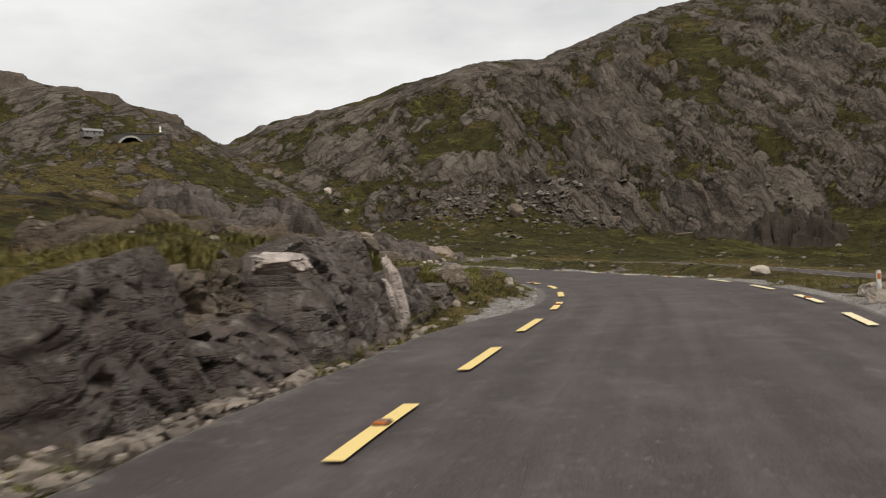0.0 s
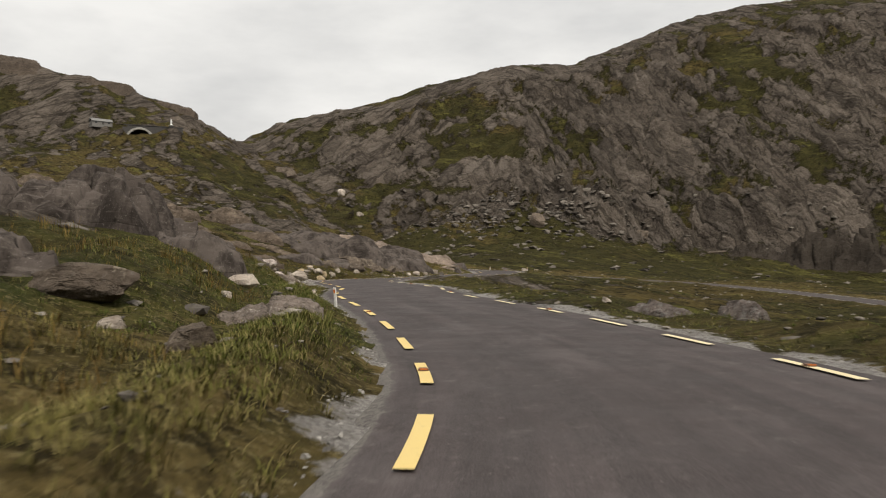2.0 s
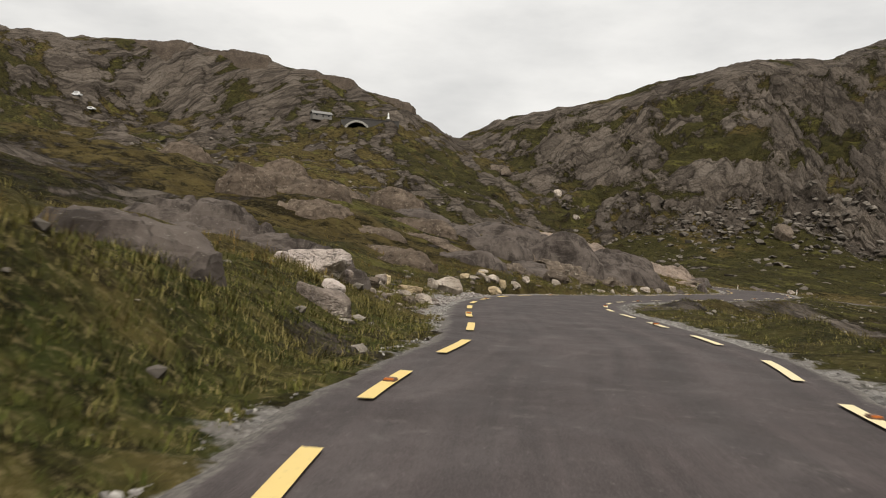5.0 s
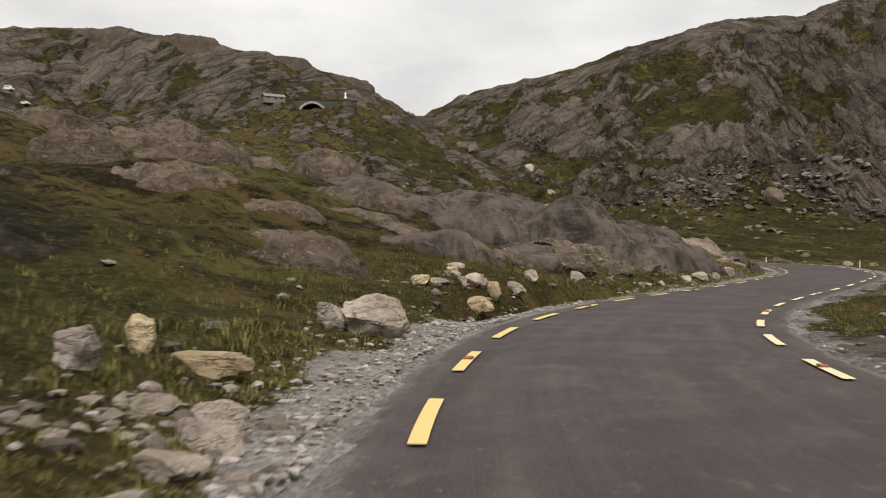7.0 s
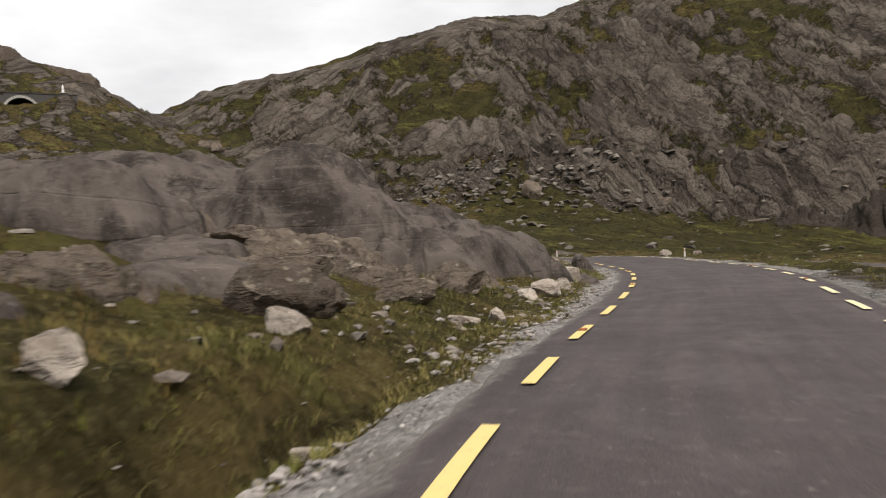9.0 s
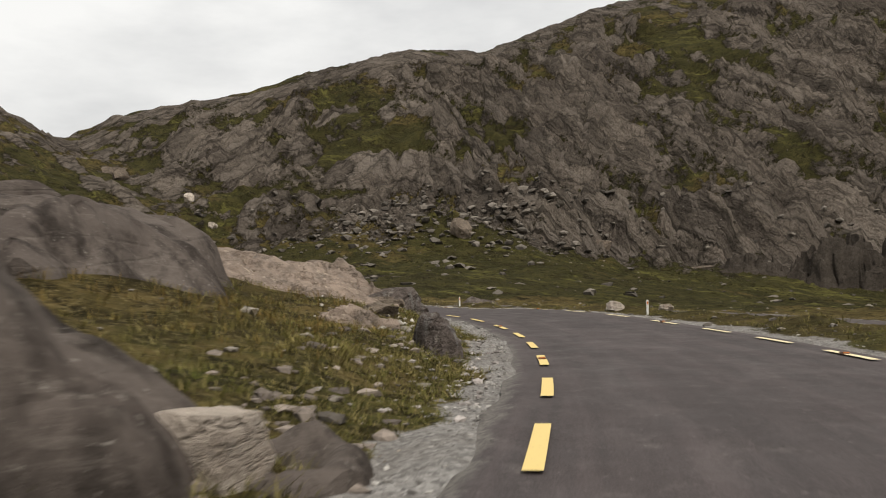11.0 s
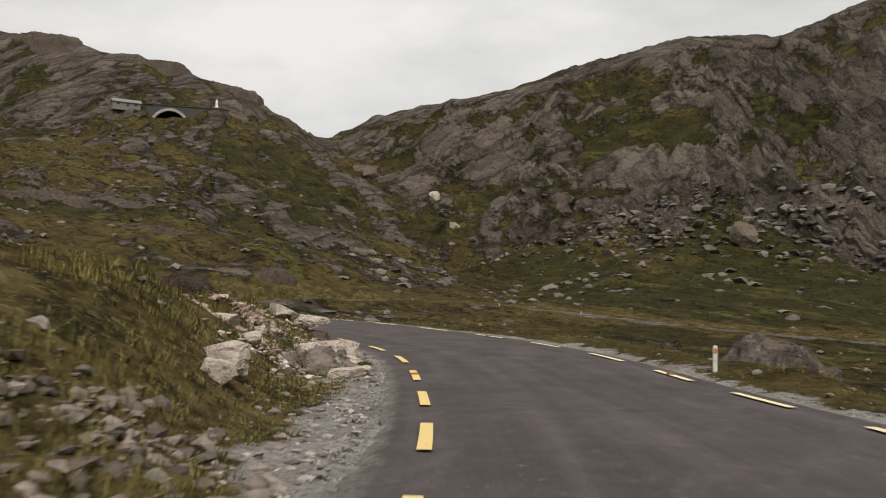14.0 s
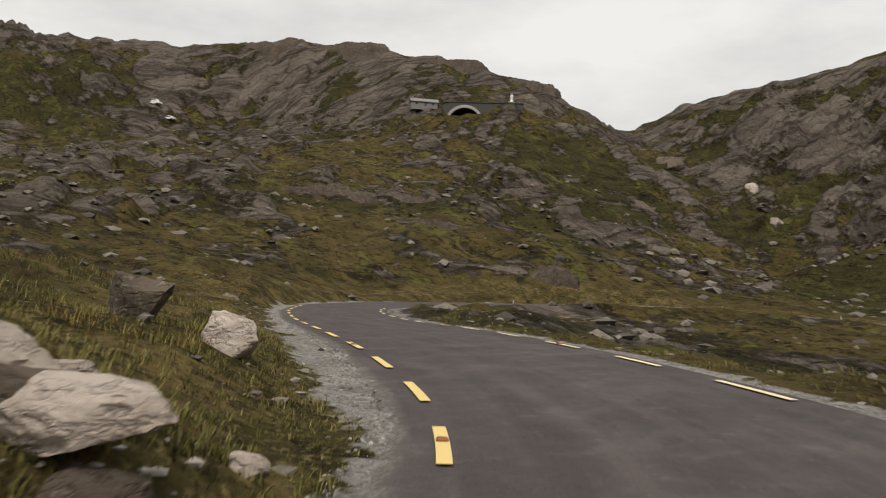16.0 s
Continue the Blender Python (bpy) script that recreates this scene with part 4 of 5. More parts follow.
# rounded outcrops above the bank
outcrop("rounded grey-brown outcrop with heather round its foot", "outcrops above the bank", M_WHALE,
        [(-15.6, 47.8, 5.4, 5.0, 4.6, 20), (-21.0, 45.8, 6.4, 5.6, 5.8, 60), (-9.8, 43.9, 2.0, 1.8, 2.2, 0), (-11.7, 47.2, 2.9, 2.2, 2.4, 40), (-14.1, 54.6, 3.0, 2.1, 1.9, 15), (-13.1, 49.6, 2.5, 1.9, 2.3, 70),
         (-18.0, 64.2, 4.0, 2.5, 1.8, 12), (-22.6, 65.8, 5.0, 2.8, 2.9, 20), (-20.6, 63.6, 2.4, 1.8, 2.0, 50), (-9.4, 33.8, 2.8, 2.1, 2.1, 30), (-14.8, 38.4, 3.6, 2.4, 3.2, 80)], 0.3, 3.0, 0.07, 30, 0.22, 0.018)
outcrop("grey lichen-crusted boulder sunk in the green bank", "", M_GREY, [(-4.5, 35.6, 1.8, 1.8, 0.62, 25)], 0.3, 2.6, 0.03, 37, 0.0, 0.03)
outcrop("grey flat-topped rock slab standing out of the bank", "", M_GREY, [(-13.45, 58.95, 1.0, 1.15, 0.6, 35)], 0.12, 9.0, 0.03, 33, 0.0, 0.015)
place_rocks("rock", "white quartz boulder in the heather", "rock", "white quartz boulders", M_QUARTZ,
            [(-14.45, 60.75, 0.55, 0.5, 0.38, 10), (-16.4, 63.0, 1.7, 1.1, 0.75, 20), (-16.0, 63.5, 0.6, 0.4, 0.35, 60), (-16.8, 62.3, 0.6, 0.5, 0.35, 0), (-19.3, 71.2, 0.45, 0.4, 0.5, 15)], 3, 4, 0.22, rough=0.085, bed=0.035)
# stones and boulders of the wet ground before the bend
place_rocks("rock", "grey boulder lying in rough grass", "rock", "boulders of the wet ground", M_ROCK,
            [(-18.2, 66.9, 0.9, 0.7, 0.5, 10), (-16.5, 65.6, 0.7, 0.5, 0.3, 40), (-15.9, 66.9, 0.5, 0.4, 0.3, 70),
             (-21.7, 97.6, 1.6, 1.1, 0.85, 10), (-22.2, 100.2, 1.6, 1.2, 0.6, 50), (-20.6, 101.3, 1.2, 0.9, 0.5, 20), (-19.9, 104.0, 1.0, 0.9, 0.5, 80), (-24.5, 104.0, 2.2, 1.8, 0.8, 20), (-21.3, 98.2, 0.8, 0.6, 0.6, 0)], 6, 4, 0.27, rough=0.085, bed=0.035)
place_rocks("rock", "tan and ochre stained stone by the verge", "rock", "tan stones by the verge", M_TAN,
            [(-19.9, 72.6, 0.42, 0.35, 0.5, 0), (-18.9, 72.6, 1.0, 0.5, 0.3, 15), (-21.25, 86.3, 0.85, 0.55, 0.46, 20), (-22.5, 85.4, 0.5, 0.4, 0.3, 40), (-21.35, 87.75, 0.42, 0.34, 0.52, 60),
             (-22.7, 88.0, 0.4, 0.3, 0.3, 5)], 4, 4, 0.25, rough=0.085, bed=0.035)
place_rocks("rock", "pale broken stone at the road edge", "rock", "pale broken stones at the road edge", M_PALE,
            [(-21.75, 87.25, 0.46, 0.36, 0.36, 15), (-21.6, 87.6, 0.34, 0.3, 0.3, 50), (-21.75, 86.5, 0.38, 0.3, 0.32, 70), (-21.4, 89.95, 0.58, 0.42, 0.46, 30), (-21.7, 92.3, 0.5, 0.4, 0.42, 10), (-23.6, 90.4, 0.62, 0.4, 0.26, 20),
             (-22.3, 87.0, 0.5, 0.35, 0.25, 0), (-22.0, 88.4, 0.4, 0.3, 0.24, 80), (-22.2, 86.0, 0.55, 0.3, 0.22, 30),
             (-17.3, 70.6, 0.6, 0.4, 0.3, 10), (-17.7, 71.2, 0.5, 0.4, 0.25, 50), (-17.0, 69.8, 0.5, 0.35, 0.2, 20), (-16.6, 69.0, 0.4, 0.3, 0.2, 70), (-18.2, 71.0, 0.55, 0.35, 0.2, 90), (-20.8, 79.2, 0.7, 0.5, 0.32, 20), (-19.95, 78.0, 1.3, 0.85, 0.78, 70), (-20.3, 77.3, 0.5, 0.4, 0.5, 20), (-20.4, 94.4, 0.7, 0.3, 0.2, 15),
             (-21.2, 96.5, 0.6, 0.4, 0.4, 35), (-19.0, 101.7, 0.4, 0.35, 0.33, 80), (-18.2, 108.0, 0.75, 0.6, 0.5, 10), (-19.5, 100.6, 0.6, 0.35, 0.2, 5), (-17.4, 114.1, 0.8, 0.5, 0.6, 30), (-17.7, 110.5, 0.5, 0.4, 0.4, 60), (-18.6, 106.3, 0.5, 0.4, 0.3, 0)], 5, 4, 0.22, rough=0.085, bed=0.035)
# the long whaleback outcrop
outcrop("large smooth whaleback outcrop of purplish grey rock", "whaleback outcrops", M_WHALE,
        [(-24.3, 108.0, 5.6, 5.2, 4.25, 12), (-20.5, 111.6, 9.6, 4.4, 2.05, 60), (-22.6, 114.0, 8.0, 4.6, 2.9, 62), (-30.4, 113.2, 10.0, 8.0, 4.9, 8), (-24.6, 125.3, 7.4, 8.4, 3.5, 10)], 0.15, 2.5, 0.08, 52, 0.0, 0.011)
outcrop("smooth rounded dome of grey-brown rock", "rounded domes", M_WHALE,
        [(-25.1, 93.0, 4.3, 2.6, 2.2, 30), (-27.4, 102.4, 4.4, 3.6, 3.6, 14), (-24.6, 101.0, 2.6, 1.8, 1.75, 14), (-32.6, 105.4, 5.0, 3.6, 4.4, 20), (-36.6, 108.4, 5.0, 3.4, 5.6, 20), (-23.4, 98.6, 2.6, 1.7, 1.35, 20)], 0.14, 2.6, 0.06, 58, 0.0, 0.012)
outcrop("broken layered ledge below the smooth domes", "broken ledges", M_ROCK,
        [(-23.7, 104.3, 4.2, 2.2, 2.0, 15), (-21.7, 103.2, 2.2, 1.6, 1.15, 10), (-22.7, 99.9, 1.9, 1.4, 1.15, 30), (-26.4, 104.6, 2.2, 1.6, 2.6, 20), (-20.2, 106.4, 1.9, 1.4, 0.95, 40), (-24.0, 96.2, 2.2, 1.5, 1.5, 20)], 0.35, 3.0, 0.05, 150, 0.2, 0.03)
outcrop("pinkish grey layered outcrop above the verge", "layered outcrops", M_PINK,
        [(-25.0, 139.6, 10.8, 12.5, 2.75, 20), (-33.0, 131.0, 12.0, 14.0, 5.2, 50)], 0.2, 1.5, 0.13, 60, 0.2, 0.012)
outcrop("smooth grey rock slab on the heather slope", "slabs on the slope", M_SMOOTH,
        [(-25.2, 84.4, 3.0, 1.9, 1.95, 8), (-28.6, 88.6, 3.2, 2.2, 2.1, 30), (-28.4, 96.8, 4.0, 2.2, 2.5, 12), (-41.0, 99.2, 6.0, 4.0, 7.0, 20), (-48.2, 102.8, 6.4, 4.4, 8.2, 60), (-36.2, 92.4, 4.4, 3.2, 5.0, 0)], 0.18, 3.0, 0.1, 70, 0.15, 0.02)
outcrop("grey ice-worn rock breaking through the brown slope", "rocks of the brown slope", M_SMOOTH,
        [(-36.2, 91.9, 4.6, 3.0, 4.9, 15), (-31.4, 92.6, 3.0, 1.8, 3.3, 25), (-32.4, 100.6, 5.0, 2.8, 4.4, 25), (-30.2, 96.4, 3.0, 1.8, 3.1, 10),
         (-43.5, 94.0, 4.0, 2.6, 7.6, 30), (-52.0, 110.0, 6.0, 3.6, 10.0, 40), (-40.5, 110.5, 5.5, 3.6, 7.6, 15), (-58.0, 128.0, 7.0, 4.0, 9.6, 30), (-47.0, 122.0, 5.0, 3.2, 7.8, 50), (-66.0, 112.0, 6.0, 4.0, 12.0, 20)], 0.2, 2.6, 0.1, 170, 0.0, 0.018)
outcrop("grey crag standing out of the moor slope", "crags of the moor slope", M_HILL,
        [(-154.5, 271.5, 22.0, 7.0, 22.0, 20), (-90.6, 257.0, 7.0, 4.0, 6.5, 40), (-144.0, 286.0, 18.0, 6.0, 20.5, 25), (-118.0, 262.0, 12.0, 5.0, 13.0, 30)], 0.4, 2.0, 0.3, 190, 0.8, 0.03)
rock_face("dark streaked rock face at the inside of the bend", "broken rock at the bend", M_DARK, 140.9, 144.9, -1.45, 1.12, 0.5, 2.2, 15, 0.6, 0.13)
rock_face("grey broken rock beside the gravel", "broken rock at the bend", M_ROCK, 139.2, 142.2, -2.3, 0.8, 0.5, 2.2, 17, 0.5, 0.16, 20)
outcrop("pinkish layered rock rising behind the broken face", "layered outcrops", M_PINK, [(-22.3, 142.4, 5.6, 5.6, 2.35, 25)], 0.25, 1.9, 0.07, 91, 0.22, 0.02)
place_rocks("rock", "flat flaked stone on the bank", "rock", "flaked stones on the bank", M_ROCK,
            [(-18.6, 130.6, 1.2, 0.8, 0.4, 70), (-19.9, 141.4, 0.8, 0.6, 0.6, 30), (-36.9, 168.3, 1.1, 0.9, 0.95, 25)], 4, 4, 0.25, rough=0.085, bed=0.035)
place_rocks("rock", "pale pinkish boulder of the roadside heap", "rock", "pale boulders of the roadside heap", M_HEAPROCK,
            [(-35.2, 168.9, 1.0, 0.8, 0.85, 20), (-29.9, 164.1, 0.42, 0.35, 0.35, 10), (-30.0, 165.6, 0.4, 0.3, 0.28, 0),
             (-26.1, 158.9, 0.9, 0.7, 0.3, 20), (-23.9, 152.6, 0.85, 0.7, 0.5, 15), (-27.3, 157.2, 0.8, 0.35, 0.25, 40), (-23.3, 151.7, 0.6, 0.5, 0.4, 5), (-24.6, 157.9, 1.1, 0.6, 0.3, 75), (-25.7, 159.6, 0.9, 0.6, 0.35, 10), (-28.6, 160.5, 0.4, 0.3, 0.25, 10), (-26.9, 157.6, 0.6, 0.4, 0.25, 35), (-27.0, 160.4, 0.5, 0.4, 0.3, 75), (-24.6, 157.2, 0.35, 0.3, 0.25, 0), (-21.9, 145.7, 0.42, 0.3, 0.16, 0),
             (-20.7, 143.9, 0.3, 0.25, 0.18, 9), (-20.9, 144.4, 0.25, 0.2, 0.2, 9), (-26.65, 160.65, 1.5, 0.95, 0.72, 30), (-27.3, 161.7, 0.8, 0.5, 0.35, 60), (-27.9, 163.0, 0.6, 0.4, 0.3, 0)], 6, 4, 0.36, rough=0.085, bed=0.035)
place_rocks("rock", "pale pink layered boulder perched on the roadside heap", "rock", "perched boulders", M_HEAPROCK,
            [(-29.05, 163.85, 1.15, 0.85, 0.5, 25)], 2, 4, -0.3, rough=0.09, bed=0.035)
place_rocks("rock", "grey weathered boulder beside the perched one", "rock", "perched boulders", M_PALE, [(-29.9, 163.6, 0.95, 0.7, 0.5, 5)], 2, 4, 0.2, rough=0.09, bed=0.035)
place_rocks("rock", "mossy stone wedged under the perched boulder", "rock", "mossy stones of the heap", M_ROCK, [(-28.75, 163.75, 0.7, 0.55, 0.42, 20), (-29.35, 163.75, 0.7, 0.55, 0.42, 60), (-28.4, 164.2, 0.4, 0.35, 0.25, 10)], 3, 4, 0.2, rough=0.085)
outcrop("long low dark boulder sunk in the grass", "", make_rock("dark_boulder_rock", (0.55, 0.52, 0.5)), [(-31.9, 161.3, 2.0, 1.0, 1.85, 40)], 0.15, 4.0, 0.04, 98)
outcrop("pale jumbled rock slabs of the roadside heap", "", M_GREY, [(-25.7, 158.7, 2.2, 1.5, -9.0, 60)], 0.6, 2.4, 0.025, 121)
outcrop("dark upright slab with a white vein beside the gravel", "", M_DARK, [(-16.75, 125.0, 0.9, 1.3, 0.72, 10)], 0.2, 5.0, 0.025, 123, 0.0, 0.025)
outcrop("pinkish weathered rock in the grassy verge", "rocks of the grassy verge", M_PINK, [(-18.7, 127.6, 1.7, 1.3, -9.0, 20), (-16.8, 127.0, 0.9, 0.7, -9.0, 60), (-20.6, 132.4, 2.2, 1.4, -9.0, 70)], 0.35, 2.6, 0.04, 125)
# the other verge
outcrop("low dark rounded rock in the open moor", "low rocks of the moor", M_DARK,
        [(3.6, 55.8, 5.4, 2.6, -0.3, 110), (-16.6, 177.5, 4.4, 2.6, 0.1, 150), (12.0, 48.0, 2.4, 1.6, -0.4, 90), (9.0, 70.0, 3.2, 2.2, -0.8, 120)], 0.25, 3.0, 0.1, 110)
place_rocks("rock", "pale lichen-covered stone on the verge", "rock", "stones of the far verge", M_PALE,
            [(-10.4, 145.6, 1.0, 0.6, 0.45, 50), (-8.6, 144.2, 0.7, 0.5, 0.3, 10), (6.9, 30.4, 0.7, 0.5, 0.4, 20), (6.6, 17.6, 0.6, 0.4, 0.3, 0), (7.4, 20.6, 0.7, 0.5, 0.35, 40), (-1.0, 57.0, 0.5, 0.4, 0.3, 10), (1.6, 47.5, 0.3, 0.25, 0.2, 0)], 3, 4, 0.22, rough=0.085, bed=0.035)


# landmarks on the hills
outcrop("square cliff end of the hill above the tunnel", "cliffs on the hills", M_HILL, [(-216, 413, 32, 16, 80.0, -4), (-250, 408, 40, 18, 91.5, -8), (-300, 402, 46, 20, 105, -6), (-352, 394, 50, 22, 113, -8)], 0.22, 3.0, 0.5, 130, 1.2, 0.015)
outcrop("dark crag at the mountain foot", "crags at the mountain foot", make_rock("dark_crag_rock", (0.5, 0.5, 0.5)), [(78, 330, 34, 14, 13, -10), (52, 336, 18, 9, 8, -6)], 0.7, 2.2, 0.45, 140, 2.0)
place_rocks("boulder", "large fallen boulder below the mountain", "boulder", "landmark boulders", M_ROCK,
            [(-147, 398, 9.0, 5.0, 3.6, 35), (-24, 334, 6.0, 5.0, 5.5, 10), (39, 341, 15.0, 6.0, 4.0, -8), (-140, 386, 6.0, 5.0, 4.0, 70), (14, 338, 5.0, 4.0, 3.2, 30)], 4, 4, 0.25, rough=0.085, bed=0.035)
place_rocks("boulder", "pale boulder standing out on the hillside", "boulder", "pale landmark boulders", M_PALE, [(-112, 374, 3.4, 2.4, 3.4, 20), (2, 351, 3.4, 2.6, 2.6, 15), (-97, 352, 3.0, 2.4, 2.2, 20)], 3, 4, 0.2, rough=0.085)


# ---- loose stones, rubble, scree and gravel ----
def scatter(name, label, category, mat, where, sizes, seed, detail=1, kinds=5, flat=0.7):
    """One mesh of many small stones at the given places."""
    rnd = np.random.RandomState(seed)
    lib = []
    for i in range(kinds):
        bm = bmesh.new()
        if detail:
            bmesh.ops.create_icosphere(bm, subdivisions=detail, radius=1.0)
        else:
            bmesh.ops.create_cube(bm, size=1.5)
        v = np.array([q.co for q in bm.verts])
        f = np.array([[q.index for q in p.verts] for p in bm.faces])
        bm.free()
        for _ in range(7):
            n = rnd.randn(3)
            n /= np.linalg.norm(n)
            over = np.clip(v @ n - rnd.uniform(0.45, 0.8), 0, None)
            v = v - over[:, None] * n
        lib.append((v * (1 + 0.12 * rnd.randn(len(v), 1)), f))
    n = len(where)
    pick, turn = rnd.randint(0, kinds, n), rnd.rand(n) * 6.283
    stretch = np.stack([rnd.uniform(0.7, 1.35, n), rnd.uniform(0.7, 1.2, n), rnd.uniform(0.45, 1.0, n) * flat], 1)
    vs, fs, start = [], [], 0
    for k, (v, f) in enumerate(lib):
        at = np.nonzero(pick == k)[0]
        if not len(at):
            continue
        q = v[None] * (stretch[at] * sizes[at, None] * 0.5)[:, None, :]
        c, s_ = np.cos(turn[at])[:, None], np.sin(turn[at])[:, None]
        q = np.stack([q[..., 0] * c - q[..., 1] * s_, q[..., 0] * s_ + q[..., 1] * c, q[..., 2]], -1) + where[at][:, None, :]
        vs.append(q.reshape(-1, 3))
        fs.append((f[None] + (np.arange(len(at)) * len(v))[:, None, None]).reshape(-1, f.shape[1]) + start)
        start += q.shape[0] * q.shape[1]
    return tagged(new(name, from_arrays(name, np.vstack(vs), np.vstack(fs), mat, False)), label, category, kind="stuff")


def make_stones(name, dark, light):
    k = Mat(name, 0.9, tone=0.84)
    col = k.mix(k.island(), dark, light)
    col = k.mix(k.span(k.noise(6, 5, 0.7), 0.4, 0.65, 0.0, 0.6), col, tuple(c * 0.5 for c in dark))
    return k.done(col, k.noise(9, 5, 0.7), 0.5, 0.03)


def beside(rnd, n, s0, s1, near, spread, side):
    """Random places beside the road: n places from s0 to s1 along, from near metres off its edge, thinning outwards."""
    s = rnd.uniform(s0, s1, n)
    out = near + np.abs(rnd.randn(n)) * spread
    w = np.interp(s, LINE_S, WIDE)
    o = -0.6 - out if side < 0 else w + 0.65 + out
    x = np.interp(s, LINE_S, LINE[:, 0]) + np.interp(s, LINE_S, SIDE[:, 0]) * o
    y = np.interp(s, LINE_S, LINE[:, 1]) + np.interp(s, LINE_S, SIDE[:, 1]) * o
    return x, y


M_GRAVEL = make_stones("grey_gravel", (0.22, 0.205, 0.19), (0.62, 0.59, 0.54))
M_RUBBLE = make_stones("field_stones", (0.10, 0.088, 0.076), (0.36, 0.32, 0.27))
M_SCREE = make_stones("scree_rock", (0.085, 0.075, 0.064), (0.30, 0.265, 0.225))
rnd = np.random.RandomState(11)
gx1, gy1 = beside(rnd, 11000, 24, 262, -0.12, 0.6, -1)
gx2, gy2 = beside(rnd, 4000, 24, 262, -0.1, 0.45, 1)
px, py = np.r_[gx1, gx2], np.r_[gy1, gy2]
keep = land(px, py)[2] > 0.25
px, py = px[keep], py[keep]
scatter("gravel", "loose grey gravel along the road edges", "gravel", M_GRAVEL, np.stack([px, py, land(px, py)[0] + 0.01], 1), 0.02 + 0.075 * rnd.rand(len(px)) ** 2.2, 12, 0)
gx1, gy1 = beside(rnd, 1500, 24, 262, 0.35, 3.2, -1)
gx2, gy2 = beside(rnd, 1500, 24, 262, 0.3, 3.5, 1)
px, py = np.r_[gx1, gx2], np.r_[gy1, gy2]
scatter("field_stones", "scattered pale stones in rough grass", "stones", M_RUBBLE, np.stack([px, py, land(px, py)[0] + 0.02], 1), 0.04 + 0.4 * rnd.rand(len(px)) ** 5, 13, 1)


r2 = np.random.RandomState(29)
hx = np.r_[-27.6 + r2.randn(240) * 0.45, -29.4 + r2.randn(240) * 0.5]
hy = np.r_[158.3 + r2.randn(240) * 0.6, 161.5 + r2.randn(240) * 0.55]
M_HEAP = make_stones("pink_broken_sandstone", (0.24, 0.175, 0.145), (0.62, 0.49, 0.41))
scatter("rubble", "fresh pinkish broken rubble spilled over the grass", "rubble", M_HEAP, np.stack([hx, hy, land(hx, hy)[0]], 1), 0.08 + 0.26 * r2.rand(480) ** 2, 30, 1)
wx, wy = -28.7 + r2.randn(170) * 0.9, 163.0 + r2.randn(170) * 0.9
wx, wy = np.r_[wx, -25.9 + r2.randn(120) * 0.7], np.r_[wy, 157.6 + r2.randn(120) * 1.0]
wx, wy = np.r_[wx, -18.6 + r2.randn(70) * 1.2], np.r_[wy, 130.8 + r2.randn(70) * 2.2]
keep = road_near(wx, wy)[1] < -1.2
wx, wy = wx[keep], wy[keep]
scatter("white_stones", "white broken stones strewn over dark turf", "stones", make_stones("white_broken_stone", (0.34, 0.31, 0.27), (0.78, 0.72, 0.64)), np.stack([wx, wy, land(wx, wy)[0] + 0.02], 1), 0.05 + 0.24 * r2.rand(len(wx)) ** 2.6, 35, 1)

# coarse broken stone on the wider verges
cx, cy = [], []
for a, b, n in ((70, 77, 450), (77, 92, 900), (96, 112, 350), (117, 134, 220), (148, 166, 400)):
    qx, qy = beside(rnd, n, S_AT(a), S_AT(b), 0.15, 0.75, -1)
    cx.append(qx)
    cy.append(qy)
cx, cy = np.concatenate(cx), np.concatenate(cy)
M_CHIPS = make_stones("broken_stone_chips", (0.17, 0.15, 0.14), (0.55, 0.5, 0.46))
scatter("broken_stone", "coarse angular broken stone along the verge", "stones", M_CHIPS, np.stack([cx, cy, land(cx, cy)[0] + 0.01], 1), 0.05 + 0.17 * rnd.rand(len(cx)) ** 2.2, 14, 1)


def pebbled(n, x0, x1, y0, y1, keep, seed):
    r = np.random.RandomState(seed)
    x, y = r.uniform(x0, x1, n), r.uniform(y0, y1, n)
    h, rock, gravel, bed, heath = land(x, y)[:5]
    s, off, z = road_near(x, y)
    ok = (keep(x, y, rock) > r.rand(n)) & ((off < -2) | (off > 9))
    return np.stack([x, y, h], 1)[ok], r.rand(int(ok.sum()))


where, u = pebbled(16000, -110, 110, 275, 372, lambda x, y, k: 0.02 + 1.2 * np.exp(-((x + 25) / 34) ** 2 - ((y - 347) / 14) ** 2) + 0.08 * k, 21)
scatter("scree", "tumbled boulders and scree below the mountain face", "scree", M_SCREE, where, 0.5 + 3.6 * u ** 3.0, 22, 1)
where, u = pebbled(9000, -260, -45, 130, 345, lambda x, y, k: 0.12 + 0.7 * k, 23)
scatter("moor_boulders", "grey boulders strewn over the moor slope", "boulders", M_SCREE, where, 0.35 + 2.2 * u ** 3.2, 24, 1)
where, u = pebbled(3500, -16, 60, 20, 270, lambda x, y, k: 0.3 + 0.4 * k, 25)
scatter("valley_stones", "pale stones scattered over the valley floor", "stones", M_RUBBLE, where, 0.15 + 0.9 * u ** 3.0, 26, 1)


# broken rubble heaped beside the road and at the feet of the outcrops
rx, ry = [], []
r = np.random.RandomState(27)
